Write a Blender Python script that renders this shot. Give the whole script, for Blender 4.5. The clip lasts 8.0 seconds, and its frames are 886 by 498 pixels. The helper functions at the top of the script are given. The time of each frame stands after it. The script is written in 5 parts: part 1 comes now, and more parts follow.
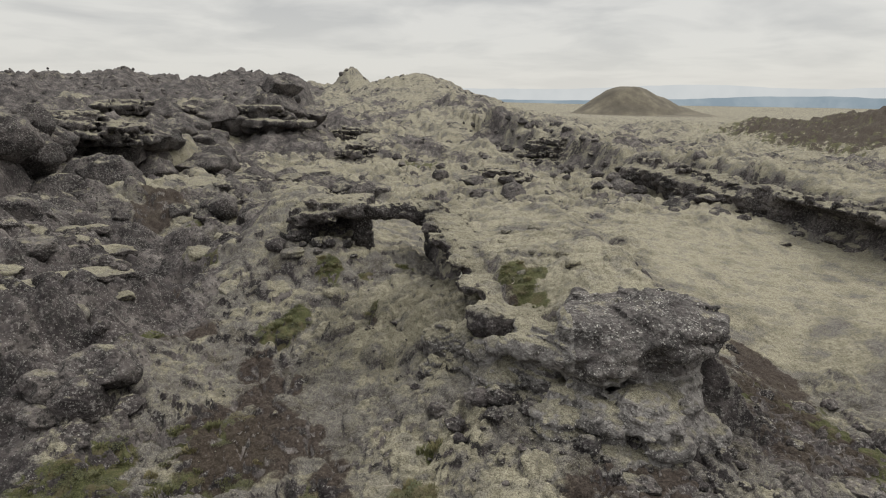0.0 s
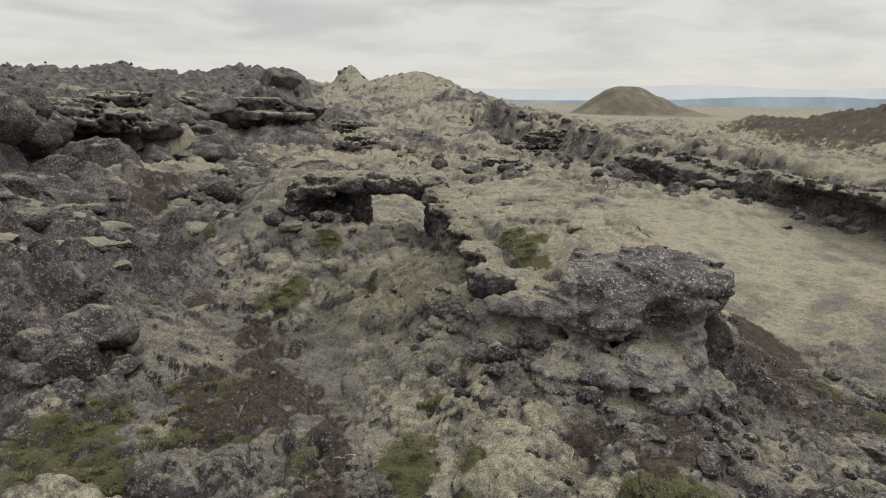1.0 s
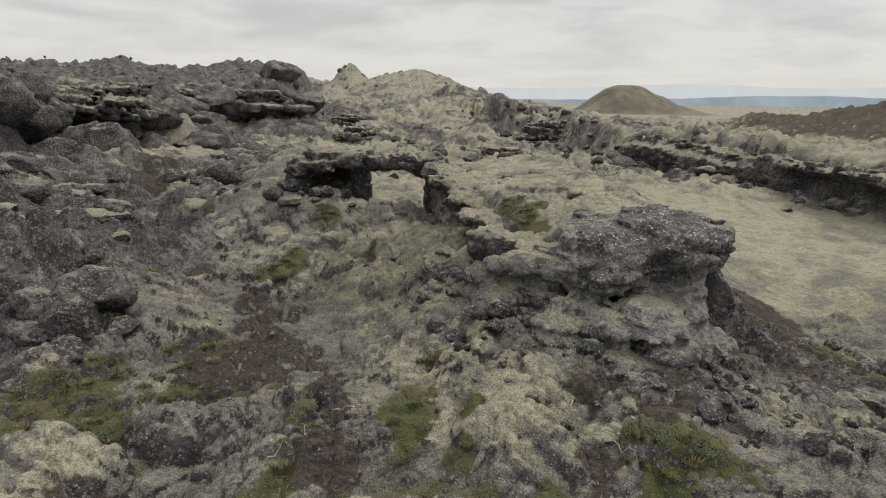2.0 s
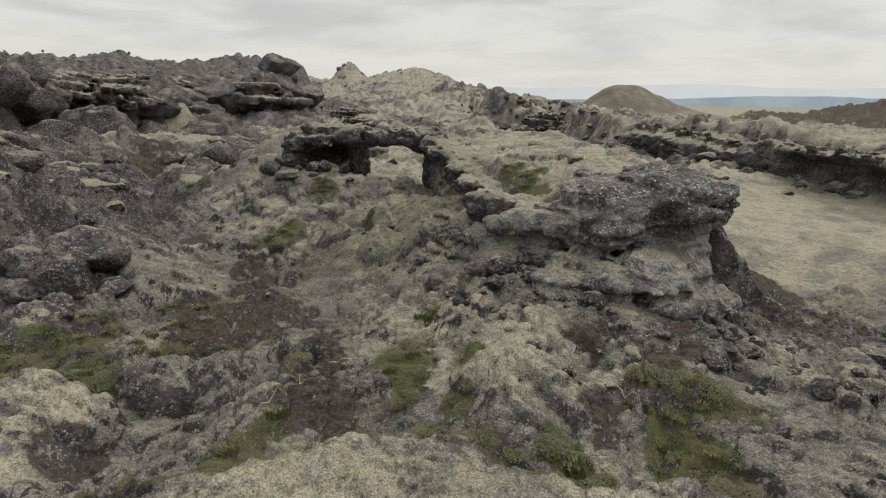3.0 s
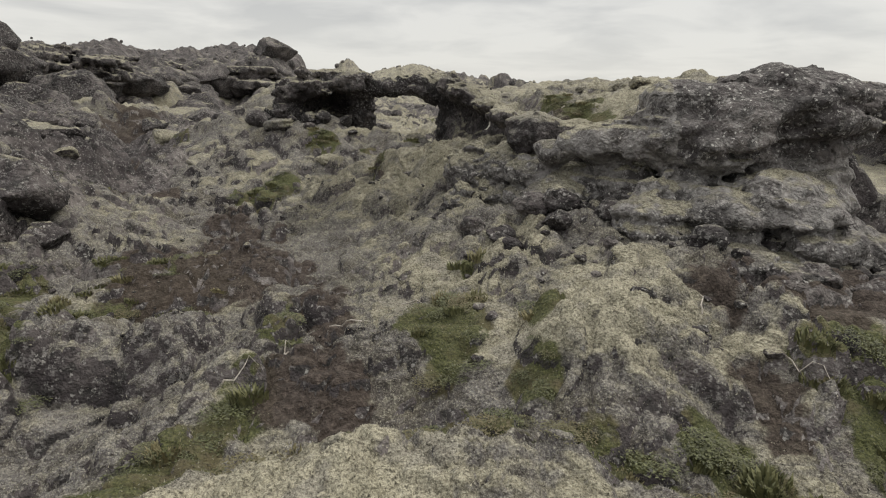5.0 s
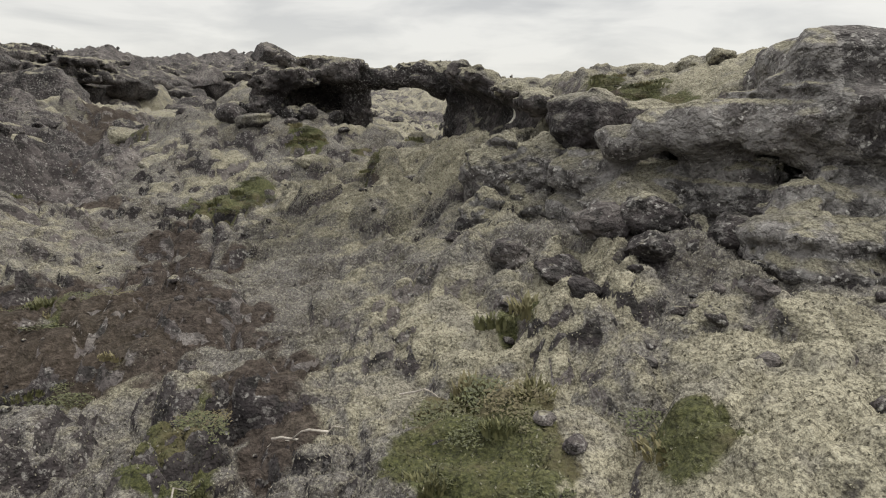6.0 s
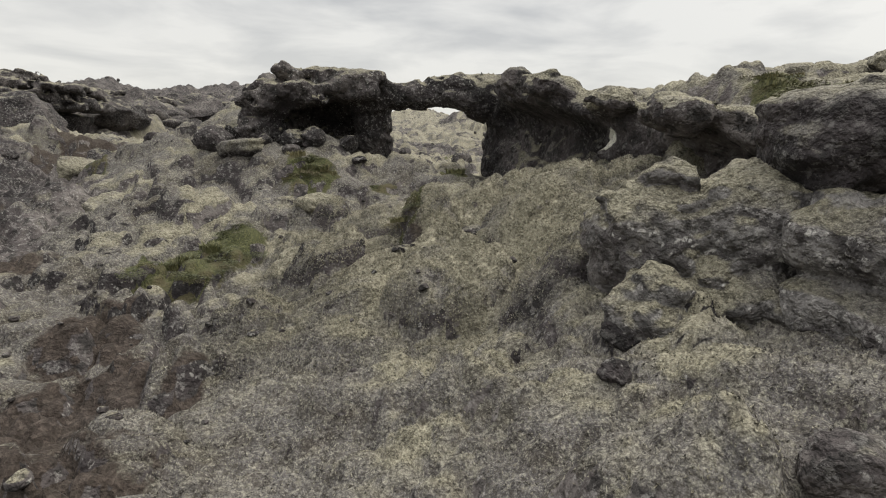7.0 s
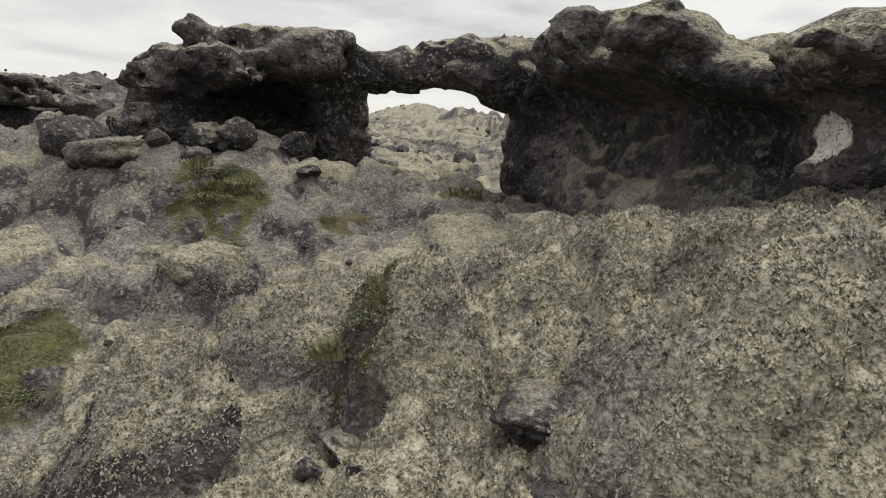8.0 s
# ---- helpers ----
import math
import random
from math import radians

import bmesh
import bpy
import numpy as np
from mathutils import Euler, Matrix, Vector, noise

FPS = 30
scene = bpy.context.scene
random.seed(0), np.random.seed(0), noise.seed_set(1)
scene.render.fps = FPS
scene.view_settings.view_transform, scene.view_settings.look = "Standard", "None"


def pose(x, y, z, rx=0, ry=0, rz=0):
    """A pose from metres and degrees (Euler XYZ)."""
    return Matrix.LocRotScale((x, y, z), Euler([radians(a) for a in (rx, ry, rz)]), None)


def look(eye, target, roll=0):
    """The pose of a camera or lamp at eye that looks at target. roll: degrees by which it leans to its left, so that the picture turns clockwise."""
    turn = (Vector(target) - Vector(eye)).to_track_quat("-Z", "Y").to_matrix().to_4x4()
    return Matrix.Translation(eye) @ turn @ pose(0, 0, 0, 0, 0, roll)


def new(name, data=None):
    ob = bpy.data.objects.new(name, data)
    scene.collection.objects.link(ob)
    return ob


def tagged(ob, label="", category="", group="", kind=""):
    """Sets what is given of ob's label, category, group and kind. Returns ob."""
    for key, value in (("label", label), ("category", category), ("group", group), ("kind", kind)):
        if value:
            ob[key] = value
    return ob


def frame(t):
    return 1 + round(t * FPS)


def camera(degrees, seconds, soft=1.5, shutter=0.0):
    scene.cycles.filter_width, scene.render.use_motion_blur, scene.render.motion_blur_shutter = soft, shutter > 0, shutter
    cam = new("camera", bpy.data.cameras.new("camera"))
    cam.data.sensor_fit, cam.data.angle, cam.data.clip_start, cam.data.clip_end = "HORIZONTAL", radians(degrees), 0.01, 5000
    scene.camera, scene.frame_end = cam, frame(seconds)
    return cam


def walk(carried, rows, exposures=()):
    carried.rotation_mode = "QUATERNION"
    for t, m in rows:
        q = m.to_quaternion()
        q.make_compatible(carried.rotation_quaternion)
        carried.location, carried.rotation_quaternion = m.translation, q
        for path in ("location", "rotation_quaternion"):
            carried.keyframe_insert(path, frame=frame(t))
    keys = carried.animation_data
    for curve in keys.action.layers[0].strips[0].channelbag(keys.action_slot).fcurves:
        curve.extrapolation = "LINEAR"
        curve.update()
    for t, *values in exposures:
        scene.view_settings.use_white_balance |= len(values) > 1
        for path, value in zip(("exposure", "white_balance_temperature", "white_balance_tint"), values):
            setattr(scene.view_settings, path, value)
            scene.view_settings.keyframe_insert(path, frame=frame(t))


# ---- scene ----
cam = camera(74.3, 8.0, soft=1.1)
PATH = [
    (0, (-0.167, -0.974, 5.47), (-0.162, 0.961, 4.964), 0.7),
    (0.5, (-0.179, -0.958, 5.128), (-0.172, 0.977, 4.622), 0.8),
    (1, (-0.193, -1.029, 4.784), (-0.183, 0.906, 4.278), 0.8),
    (1.5, (-0.189, -1.141, 4.467), (-0.179, 0.794, 3.959), 0.8),
    (3, (-0.166, -1.153, 3.502), (-0.152, 0.781, 2.993), 0.9),
    (3.5, (-0.257, -1.021, 3.11), (-0.241, 0.913, 2.601), 0.9),
    (4, (-0.389, -0.684, 2.736), (-0.373, 1.25, 2.227), 0.9),
    (4.5, (-0.515, -0.032, 2.43), (-0.498, 1.902, 1.921), 0.9),
    (4.7, (-0.566, 0.314, 2.329), (-0.545, 2.248, 1.819), 1.0),
    (5.8, (-0.665, 2.6, 1.858), (-0.648, 4.534, 1.35), 1.1),
    (6, (-0.725, 3.08, 1.817), (-0.71, 5.023, 1.34), 1.1),
    (6.5, (-0.976, 4.347, 1.711), (-0.965, 6.309, 1.327), 1.1),
    (7, (-1.345, 5.674, 1.668), (-1.333, 7.639, 1.297), 1.1),
    (7.5, (-1.509, 7.173, 1.669), (-1.496, 9.138, 1.301), 1.3),
    (8, (-1.345, 8.869, 1.683), (-1.335, 10.832, 1.3), 1.0),
]
walk(cam, [(t, look(eye, target, roll)) for t, eye, target, roll in PATH], exposures=[(0, -0.04), (3, 0.0), (4.7, 0.03), (5.8, 0.20), (6.5, 0.20), (7, 0.18), (8, 0.25)])

# ---- light ----
SUN_AZIMUTH, SUN_HEIGHT = 58.0, 56.0   # degrees clockwise from +y, degrees above the plain


def make_world():
    world = bpy.data.worlds.new("overcast_sky")
    scene.world = world
    world.use_nodes = True
    nt = world.node_tree
    nt.nodes.clear()
    out = nt.nodes.new("ShaderNodeOutputWorld")
    back = nt.nodes.new("ShaderNodeBackground")
    sky = nt.nodes.new("ShaderNodeTexSky")
    sky.sky_type, sky.sun_disc = "NISHITA", False
    sky.sun_elevation, sky.sun_rotation = radians(SUN_HEIGHT), radians(SUN_AZIMUTH)
    coord = nt.nodes.new("ShaderNodeTexCoord")
    sep = nt.nodes.new("ShaderNodeSeparateXYZ")
    nt.links.new(coord.outputs["Generated"], sep.inputs[0])
    # a flat cloud deck: the direction divided by its height
    lift = nt.nodes.new("ShaderNodeMath")
    lift.operation, lift.inputs[1].default_value = "ADD", 0.12
    nt.links.new(sep.outputs[2], lift.inputs[0])
    low = nt.nodes.new("ShaderNodeMath")
    low.operation, low.inputs[1].default_value = "MAXIMUM", 0.05
    nt.links.new(lift.outputs[0], low.inputs[0])
    flat = nt.nodes.new("ShaderNodeVectorMath")
    flat.operation = "DIVIDE"
    nt.links.new(coord.outputs["Generated"], flat.inputs[0])
    nt.links.new(low.outputs[0], flat.inputs[1])
    cloud = nt.nodes.new("ShaderNodeTexNoise")
    cloud.inputs["Scale"].default_value = 1.1
    cloud.inputs["Detail"].default_value = 7.0
    cloud.inputs["Roughness"].default_value = 0.52
    cloud.inputs["Distortion"].default_value = 0.3
    nt.links.new(flat.outputs[0], cloud.inputs["Vector"])
    ramp = nt.nodes.new("ShaderNodeValToRGB")
    ramp.color_ramp.elements[0].position, ramp.color_ramp.elements[0].color = 0.36, (0.47, 0.475, 0.48, 1)
    ramp.color_ramp.elements[1].position, ramp.color_ramp.elements[1].color = 0.58, (0.75, 0.74, 0.71, 1)
    nt.links.new(cloud.outputs["Fac"], ramp.inputs["Fac"])
    # brighter, milkier cloud low over the plain
    rim = nt.nodes.new("ShaderNodeMapRange")
    rim.inputs["From Min"].default_value, rim.inputs["From Max"].default_value = 0.0, 0.22
    rim.inputs["To Min"].default_value, rim.inputs["To Max"].default_value = 0.85, 0.0
    nt.links.new(sep.outputs[2], rim.inputs["Value"])
    milk = nt.nodes.new("ShaderNodeMix")
    milk.data_type = "RGBA"
    milk.inputs["B"].default_value = (0.76, 0.745, 0.70, 1)
    nt.links.new(rim.outputs[0], milk.inputs["Factor"])
    nt.links.new(ramp.outputs[0], milk.inputs["A"])
    # the veiled sun lights up the cloud round it
    toward = nt.nodes.new("ShaderNodeVectorMath")
    toward.operation = "DOT_PRODUCT"
    a, e = radians(SUN_AZIMUTH), radians(SUN_HEIGHT)
    toward.inputs[1].default_value = (math.sin(a) * math.cos(e), math.cos(a) * math.cos(e), math.sin(e))
    nt.links.new(coord.outputs["Generated"], toward.inputs[0])
    veil = nt.nodes.new("ShaderNodeMapRange")
    veil.interpolation_type = "SMOOTHSTEP"
    veil.inputs["From Min"].default_value, veil.inputs["From Max"].default_value = 0.55, 1.0
    veil.inputs["To Min"].default_value, veil.inputs["To Max"].default_value = 0.0, 0.75
    nt.links.new(toward.outputs["Value"], veil.inputs["Value"])
    lit = nt.nodes.new("ShaderNodeMix")
    lit.data_type = "RGBA"
    lit.inputs["B"].default_value = (1.25, 1.2, 1.08, 1)
    nt.links.new(veil.outputs[0], lit.inputs["Factor"])
    nt.links.new(milk.outputs["Result"], lit.inputs["A"])
    # an overcast sky is brightest overhead
    high = nt.nodes.new("ShaderNodeMapRange")
    high.interpolation_type = "SMOOTHSTEP"
    high.inputs["From Min"].default_value, high.inputs["From Max"].default_value = 0.28, 0.95
    high.inputs["To Min"].default_value, high.inputs["To Max"].default_value = 1.0, 2.6
    nt.links.new(sep.outputs[2], high.inputs["Value"])
    deck = nt.nodes.new("ShaderNodeVectorMath")
    deck.operation = "SCALE"
    nt.links.new(lit.outputs["Result"], deck.inputs[0])
    nt.links.new(high.outputs[0], deck.inputs["Scale"])
    thin = nt.nodes.new("ShaderNodeVectorMath")
    thin.operation, thin.inputs["Scale"].default_value = "SCALE", 0.1
    nt.links.new(sky.outputs[0], thin.inputs[0])
    mix = nt.nodes.new("ShaderNodeMix")
    mix.data_type = "RGBA"
    mix.inputs["Factor"].default_value = 0.93
    nt.links.new(thin.outputs[0], mix.inputs["A"])
    nt.links.new(deck.outputs[0], mix.inputs["B"])
    nt.links.new(mix.outputs["Result"], back.inputs["Color"])
    back.inputs["Strength"].default_value = 1.0
    nt.links.new(back.outputs[0], out.inputs["Surface"])


make_world()
sun = new("sun", bpy.data.lights.new("sun", "SUN"))
sun.data.energy, sun.data.angle, sun.data.color = 0.8, radians(14), (1.0, 0.96, 0.90)
_a, _e = radians(SUN_AZIMUTH), radians(SUN_HEIGHT)
sun.matrix_world = look((0, 0, 60), Vector((0, 0, 60)) - Vector((math.sin(_a) * math.cos(_e), math.cos(_a) * math.cos(_e), math.sin(_e))))


# ---- noise ----
_rs = np.random.RandomState(11)
PERM = np.tile(_rs.permutation(512), 3)
GRAD = _rs.normal(size=(512, 3))
GRAD /= np.linalg.norm(GRAD, axis=1)[:, None]


def grain(x, y, z=0.0):
    """Gradient noise, about -0.7 to 0.7."""
    x, y, z = np.broadcast_arrays(np.asarray(x, float), np.asarray(y, float), np.asarray(z, float))
    xi, yi, zi = np.floor(x).astype(int), np.floor(y).astype(int), np.floor(z).astype(int)
    fx, fy, fz = x - xi, y - yi, z - zi
    u, v, w = (f * f * f * (f * (f * 6 - 15) + 10) for f in (fx, fy, fz))
    total = 0.0
    for dx in (0, 1):
        for dy in (0, 1):
            for dz in (0, 1):
                g = GRAD[PERM[PERM[PERM[(xi + dx) & 511] + ((yi + dy) & 511)] + ((zi + dz) & 511)]]
                dot = g[..., 0] * (fx - dx) + g[..., 1] * (fy - dy) + g[..., 2] * (fz - dz)
                total = total + dot * (u if dx else 1 - u) * (v if dy else 1 - v) * (w if dz else 1 - w)
    return total


def fbm(x, y, z=0.0, octaves=4):
    total, a, f = 0.0, 1.0, 1.0
    for _ in range(octaves):
        total = total + a * grain(x * f + 7.3 * f, y * f - 3.1 * f, np.asarray(z) * f + 1.7)
        a, f = a * 0.5, f * 2.03
    return total


def domes(x, y, seed=0.0, lean=0.35, soft=0.34):
    """Pillows packed side by side: 0 in the cracks between them, up to about 1 on top, each of its own height."""
    xi, yi = np.floor(x).astype(int), np.floor(y).astype(int)
    one, two, tall = np.full(np.shape(x), 9.0), np.full(np.shape(x), 9.0), np.zeros(np.shape(x))
    s = int(seed * 17) & 255
    for dx in (-1, 0, 1):
        for dy in (-1, 0, 1):
            k = PERM[PERM[(xi + dx + s) & 511] + ((yi + dy) & 511)]
            px, py = xi + dx + 0.5 + 0.48 * GRAD[k, 0], yi + dy + 0.5 + 0.48 * GRAD[k, 1]
            d = np.hypot(x - px, y - py)
            near = d < one
            two = np.where(near, one, np.minimum(two, d))
            one, tall = np.where(near, d, one), np.where(near, 0.65 + lean * GRAD[k, 2], tall)
    edge = np.clip((two - one) / soft, 0, 1)
    return tall * (0.62 * (1 - (1 - edge) ** 2) + 0.38 * np.sqrt(np.maximum(0, 1 - (one / 0.95) ** 2)))


def step(a, b, v):
    t = np.clip((v - a) / (b - a), 0, 1)
    return t * t * (3 - 2 * t)


def bell(x, y, cx, cy, rx, ry, turn=0.0):
    c, s = math.cos(radians(turn)), math.sin(radians(turn))
    u, v = (x - cx) * c + (y - cy) * s, (y - cy) * c - (x - cx) * s
    return np.exp(-(u / rx) ** 2 - (v / ry) ** 2)


def cushion(x, y, cx, cy, rx, ry, turn=0.0):
    """A steep-sided rounded mound, 1 on top."""
    c, s = math.cos(radians(turn)), math.sin(radians(turn))
    u, v = (x - cx) * c + (y - cy) * s, (y - cy) * c - (x - cx) * s
    r = (u / rx) ** 2 + (v / ry) ** 2 + 0.25 * grain(x * 2.5 / rx * 0.5, y * 2.5 / ry * 0.5, cx)
    return np.sqrt(np.maximum(0, 1 - np.clip(r, 0, 1) ** 1.5))


def bent(x, y):
    """The plan a little warped, so that cushions are no regular cells."""
    return (x + 0.30 * grain(x * 0.9, y * 0.9, 9.0) + 0.08 * grain(x * 3.1, y * 3.1, 2.0),
            y + 0.30 * grain(x * 0.9, y * 0.9, 5.0) + 0.08 * grain(x * 3.1, y * 3.1, 7.0))


def seg_dist(x, y, points):
    """Distance to a line of points in plan, and the side (positive to its right)."""
    best, side = np.full(np.shape(x), 1e9), np.zeros(np.shape(x))
    for (ax, ay), (bx, by) in zip(points, points[1:]):
        ex, ey = bx - ax, by - ay
        t = np.clip(((x - ax) * ex + (y - ay) * ey) / (ex * ex + ey * ey), 0, 1)
        d = np.hypot(x - ax - t * ex, y - ay - t * ey)
        sd = (x - ax) * ey - (y - ay) * ex
        near = d < best
        best, side = np.where(near, d, best), np.where(near, sd, side)
    return np.where(side > 0, best, -best)


# ---- the lie of the land ----
def landforms(x, y):
    z = 0.47 + 0 * x
    z = z + -0.34 * bell(x, y, -0.2, 2.6, 1.7, 1.2)
    z = z + -0.22 * bell(x, y, -3.2, 3, 1.6, 0.8)
    z = z + -0.88 * bell(x, y, -3.9, 4.2, 1, 0.8)
    z = z + -0.40 * bell(x, y, -3.4, 6.2, 1.4, 0.7)
    z = z + -0.23 * bell(x, y, -1.6, 5.6, 0.7, 1)
    z = z + 0.23 * bell(x, y, 0.4, 4.6, 0.8, 0.9)
    z = z + 0.35 * bell(x, y, 1.3, 5.7, 1.2, 0.8)
    z = z + -0.22 * bell(x, y, 1.7, 3.6, 1.2, 0.7)
    z = z + 0.06 * bell(x, y, 3.5, 5.2, 1.2, 1.2)
    z = z + -0.41 * bell(x, y, -3.6, 8.6, 1.6, 1.6)
    z = z + -0.25 * bell(x, y, -1.6, 7.2, 0.9, 1.6)
    z = z + 0.20 * bell(x, y, -0.2, 7.4, 0.9, 1)
    z = z + 0.16 * bell(x, y, -1.4, 9.8, 1, 0.8)
    z = z + 0.34 * bell(x, y, -1, 10.9, 0.9, 0.9)
    z = z + 0.38 * bell(x, y, -3, 12.8, 1.8, 1.3)
    z = z + -0.19 * bell(x, y, -4.4, 11, 1.2, 1.2)
    z = z + 0.63 * bell(x, y, -2.4, 14.4, 1.3, 1)
    z = z + 0.63 * bell(x, y, -5.3, 14.3, 1.3, 1.4)
    z = z + 0.49 * bell(x, y, -6.5, 8, 1.4, 1.6)
    z = z + 1.29 * bell(x, y, -8.5, 10.5, 2, 2.2)
    z = z + -0.25 * bell(x, y, -6.4, 11.8, 1.2, 1.8)
    z = z + -0.38 * bell(x, y, -9, 15.5, 1.6, 3)
    z = z + 0.73 * bell(x, y, -11.5, 14, 2.5, 4)
    z = z + 2.03 * bell(x, y, -4.8, 18, 2, 3)
    z = z + 0.05 * bell(x, y, -11, 21.5, 2, 3)
    z = z + 0.81 * bell(x, y, 2.2, 9.5, 2.5, 2.5)
    z = z + 0.95 * bell(x, y, 0.8, 12.5, 1.5, 3)
    z = z + -0.14 * bell(x, y, 0.2, 9, 0.9, 0.9)
    z = z + -1.23 * bell(x, y, 8.5, 11, 3, 3.5)
    z = z + -0.78 * bell(x, y, 12, 17, 4, 4)
    z = z + 0.09 * bell(x, y, 7, 22, 4, 4)
    z = z + -0.31 * bell(x, y, -0.5, 25, 4, 5)
    z = z + 1.50 * bell(x, y, -14, 26, 3, 5)
    z = z + -0.46 * bell(x, y, -7, 5.5, 2, 2)
    z = z + 1.54 * bell(x, y, -14, 8, 4, 8)
    z = z + -0.41 * bell(x, y, -3.5, 5.1, 0.35, 0.3)
    z = z + 0.20 * bell(x, y, -0.1, 3.3, 1.6, 0.5)
    z = z + -0.58 * bell(x, y, 9, 6, 4, 4)
    z = z + 0.44 * bell(x, y, -1.2, 15.8, 0.8, 1.2)
    # lesser swells and hollows
    z = z + -0.35 * bell(x, y, -1.1, 9.5, 0.5, 0.5)
    z = z + -0.62 * bell(x, y, -3.0, 5.0, 0.8, 0.8)
    z = z + 0.26 * bell(x, y, -3.5, 14.2, 0.8, 0.8)
    z = z + 0.32 * bell(x, y, -0.4, 12.5, 0.8, 0.8)
    z = z + 0.50 * bell(x, y, -4.3, 4.2, 0.5, 0.5)
    z = z + -0.40 * bell(x, y, -8.9, 11.4, 1.3, 1.3)
    z = z + -0.26 * bell(x, y, -4.9, 7.3, 0.8, 0.8)
    z = z + 0.40 * bell(x, y, 9.0, 11.2, 0.5, 0.5)
    z = z + 0.25 * bell(x, y, -6.4, 13.1, 0.5, 0.5)
    z = z + 0.22 * bell(x, y, 1.1, 6.6, 0.5, 0.5)
    z = z + -0.22 * bell(x, y, 0.3, 5.1, 0.5, 0.5)
    z = z + 0.31 * bell(x, y, 11.0, 16.9, 1.3, 1.3)
    z = z + 0.25 * bell(x, y, 12.3, 23.6, 2.2, 2.2)
    z = z + -0.32 * bell(x, y, 4.8, 7.9, 0.5, 0.5)
    z = z + 0.26 * bell(x, y, -0.4, 9.8, 0.5, 0.5)
    z = z + -0.13 * bell(x, y, -2.4, 14.0, 0.5, 0.5)
    z = z + 0.33 * bell(x, y, -3.1, 14.9, 0.5, 0.5)
    z = z + -0.13 * bell(x, y, -1.0, 10.5, 0.8, 0.8)
    z = z + -0.28 * bell(x, y, -2.8, 12.4, 0.5, 0.5)
    z = z + -0.22 * bell(x, y, -3.0, 10.2, 0.5, 0.5)
    z = z + 0.23 * bell(x, y, 0.5, 4.1, 0.5, 0.5)
    z = z + 0.22 * bell(x, y, -1.4, 16.5, 0.5, 0.5)
    z = z + -0.22 * bell(x, y, 7.9, 13.3, 0.8, 0.8)
    z = z + -0.16 * bell(x, y, 1.2, 4.8, 0.5, 0.5)
    z = z + -0.21 * bell(x, y, -5.2, 5.5, 0.5, 0.5)
    z = z + -0.19 * bell(x, y, -6.6, 10.9, 0.5, 0.5)
    z = z + 0.31 * bell(x, y, -5.7, 6.4, 0.5, 0.5)
    z = z + -0.15 * bell(x, y, -0.8, 8.4, 0.5, 0.5)
    z = z + 0.13 * bell(x, y, -1.5, 6.5, 0.5, 0.5)
    z = z + -0.10 * bell(x, y, -0.2, 6.3, 0.8, 0.8)
    z = z + 0.26 * bell(x, y, -3.9, 13.6, 0.5, 0.5)
    z = z + -0.23 * bell(x, y, -3.7, 5.7, 0.5, 0.5)
    z = z + 0.13 * bell(x, y, 2.6, 5.0, 0.5, 0.5)
    z = z + 0.20 * bell(x, y, -2.9, 13.4, 0.5, 0.5)
    z = z + 0.16 * bell(x, y, -2.0, 12.1, 0.5, 0.5)
    z = z + -0.18 * bell(x, y, -2.1, 13.4, 0.5, 0.5)
    z = z + 0.17 * bell(x, y, -1.3, 13.4, 0.5, 0.5)
    z = z + -0.14 * bell(x, y, -1.5, 14.3, 0.5, 0.5)
    z = z + -0.15 * bell(x, y, 0.2, 3.5, 0.5, 0.5)
    z = z + -0.22 * bell(x, y, -4.1, 4.8, 0.5, 0.5)
    z = z + 0.30 * bell(x, y, -3.5, 5.1, 0.5, 0.5)
    z = z + -0.11 * bell(x, y, 0.7, 6.1, 0.5, 0.5)
    z = z + -0.23 * bell(x, y, -5.4, 6.8, 0.5, 0.5)
    return z


RIDGE_EDGE = [(4.3, 7.4), (3.0, 7.9), (1.6, 8.2), (1.05, 8.6), (0.85, 9.6), (0.80, 10.4), (0.62, 11.2), (0.25, 12.2), (-0.05, 13.2), (-0.15, 14.6), (-0.1, 15.6), (0.5, 17.0)]


def ridge_body(x, y):
    """The moss-covered back of the old lava tube, steep to the west, dropping to the moss flat in the east."""
    d = seg_dist(x, y, RIDGE_EDGE)
    crest = 1.98 + 0.14 * np.clip(x - 0.6, 0, 3) + 0.05 * np.clip(y - 9.5, -2, 6) + 0.12 * bell(x, y, 1.0, 11.2, 0.9, 0.9) + 0.12 * bell(x, y, 2.9, 10.0, 1.0, 1.2)
    crest = crest - 0.38 * bell(x, y, 1.35, 8.9, 0.55, 0.55) - 0.2 * bell(x, y, 1.75, 10.3, 0.4, 0.5)
    rise = step(-0.15, 0.30, d)
    fall = 1 - step(3.1, 5.4, x + 0.06 * (y - 10) + 0.35 * grain(x * 0.5, y * 0.5, 4.0))
    ends = step(6.4, 7.6, y) * (1 - step(15.6, 18.4, y))
    return crest, rise * fall * ends


PLATEAU_EDGE = [(-60, -40), (-30, 0), (-19, 13), (-15.5, 19), (-17.5, 25), (-21, 31), (-17, 40), (-20, 47), (-24, 52), (-19, 58), (-16, 64), (-18, 80), (-24, 110), (-40, 160)]
EAST_RIDGE = [(6.0, 62), (9.5, 46), (12.7, 33), (14.6, 26.5), (15.3, 22), (16.2, 18.5), (17.2, 15), (20, 8), (30, -6)]


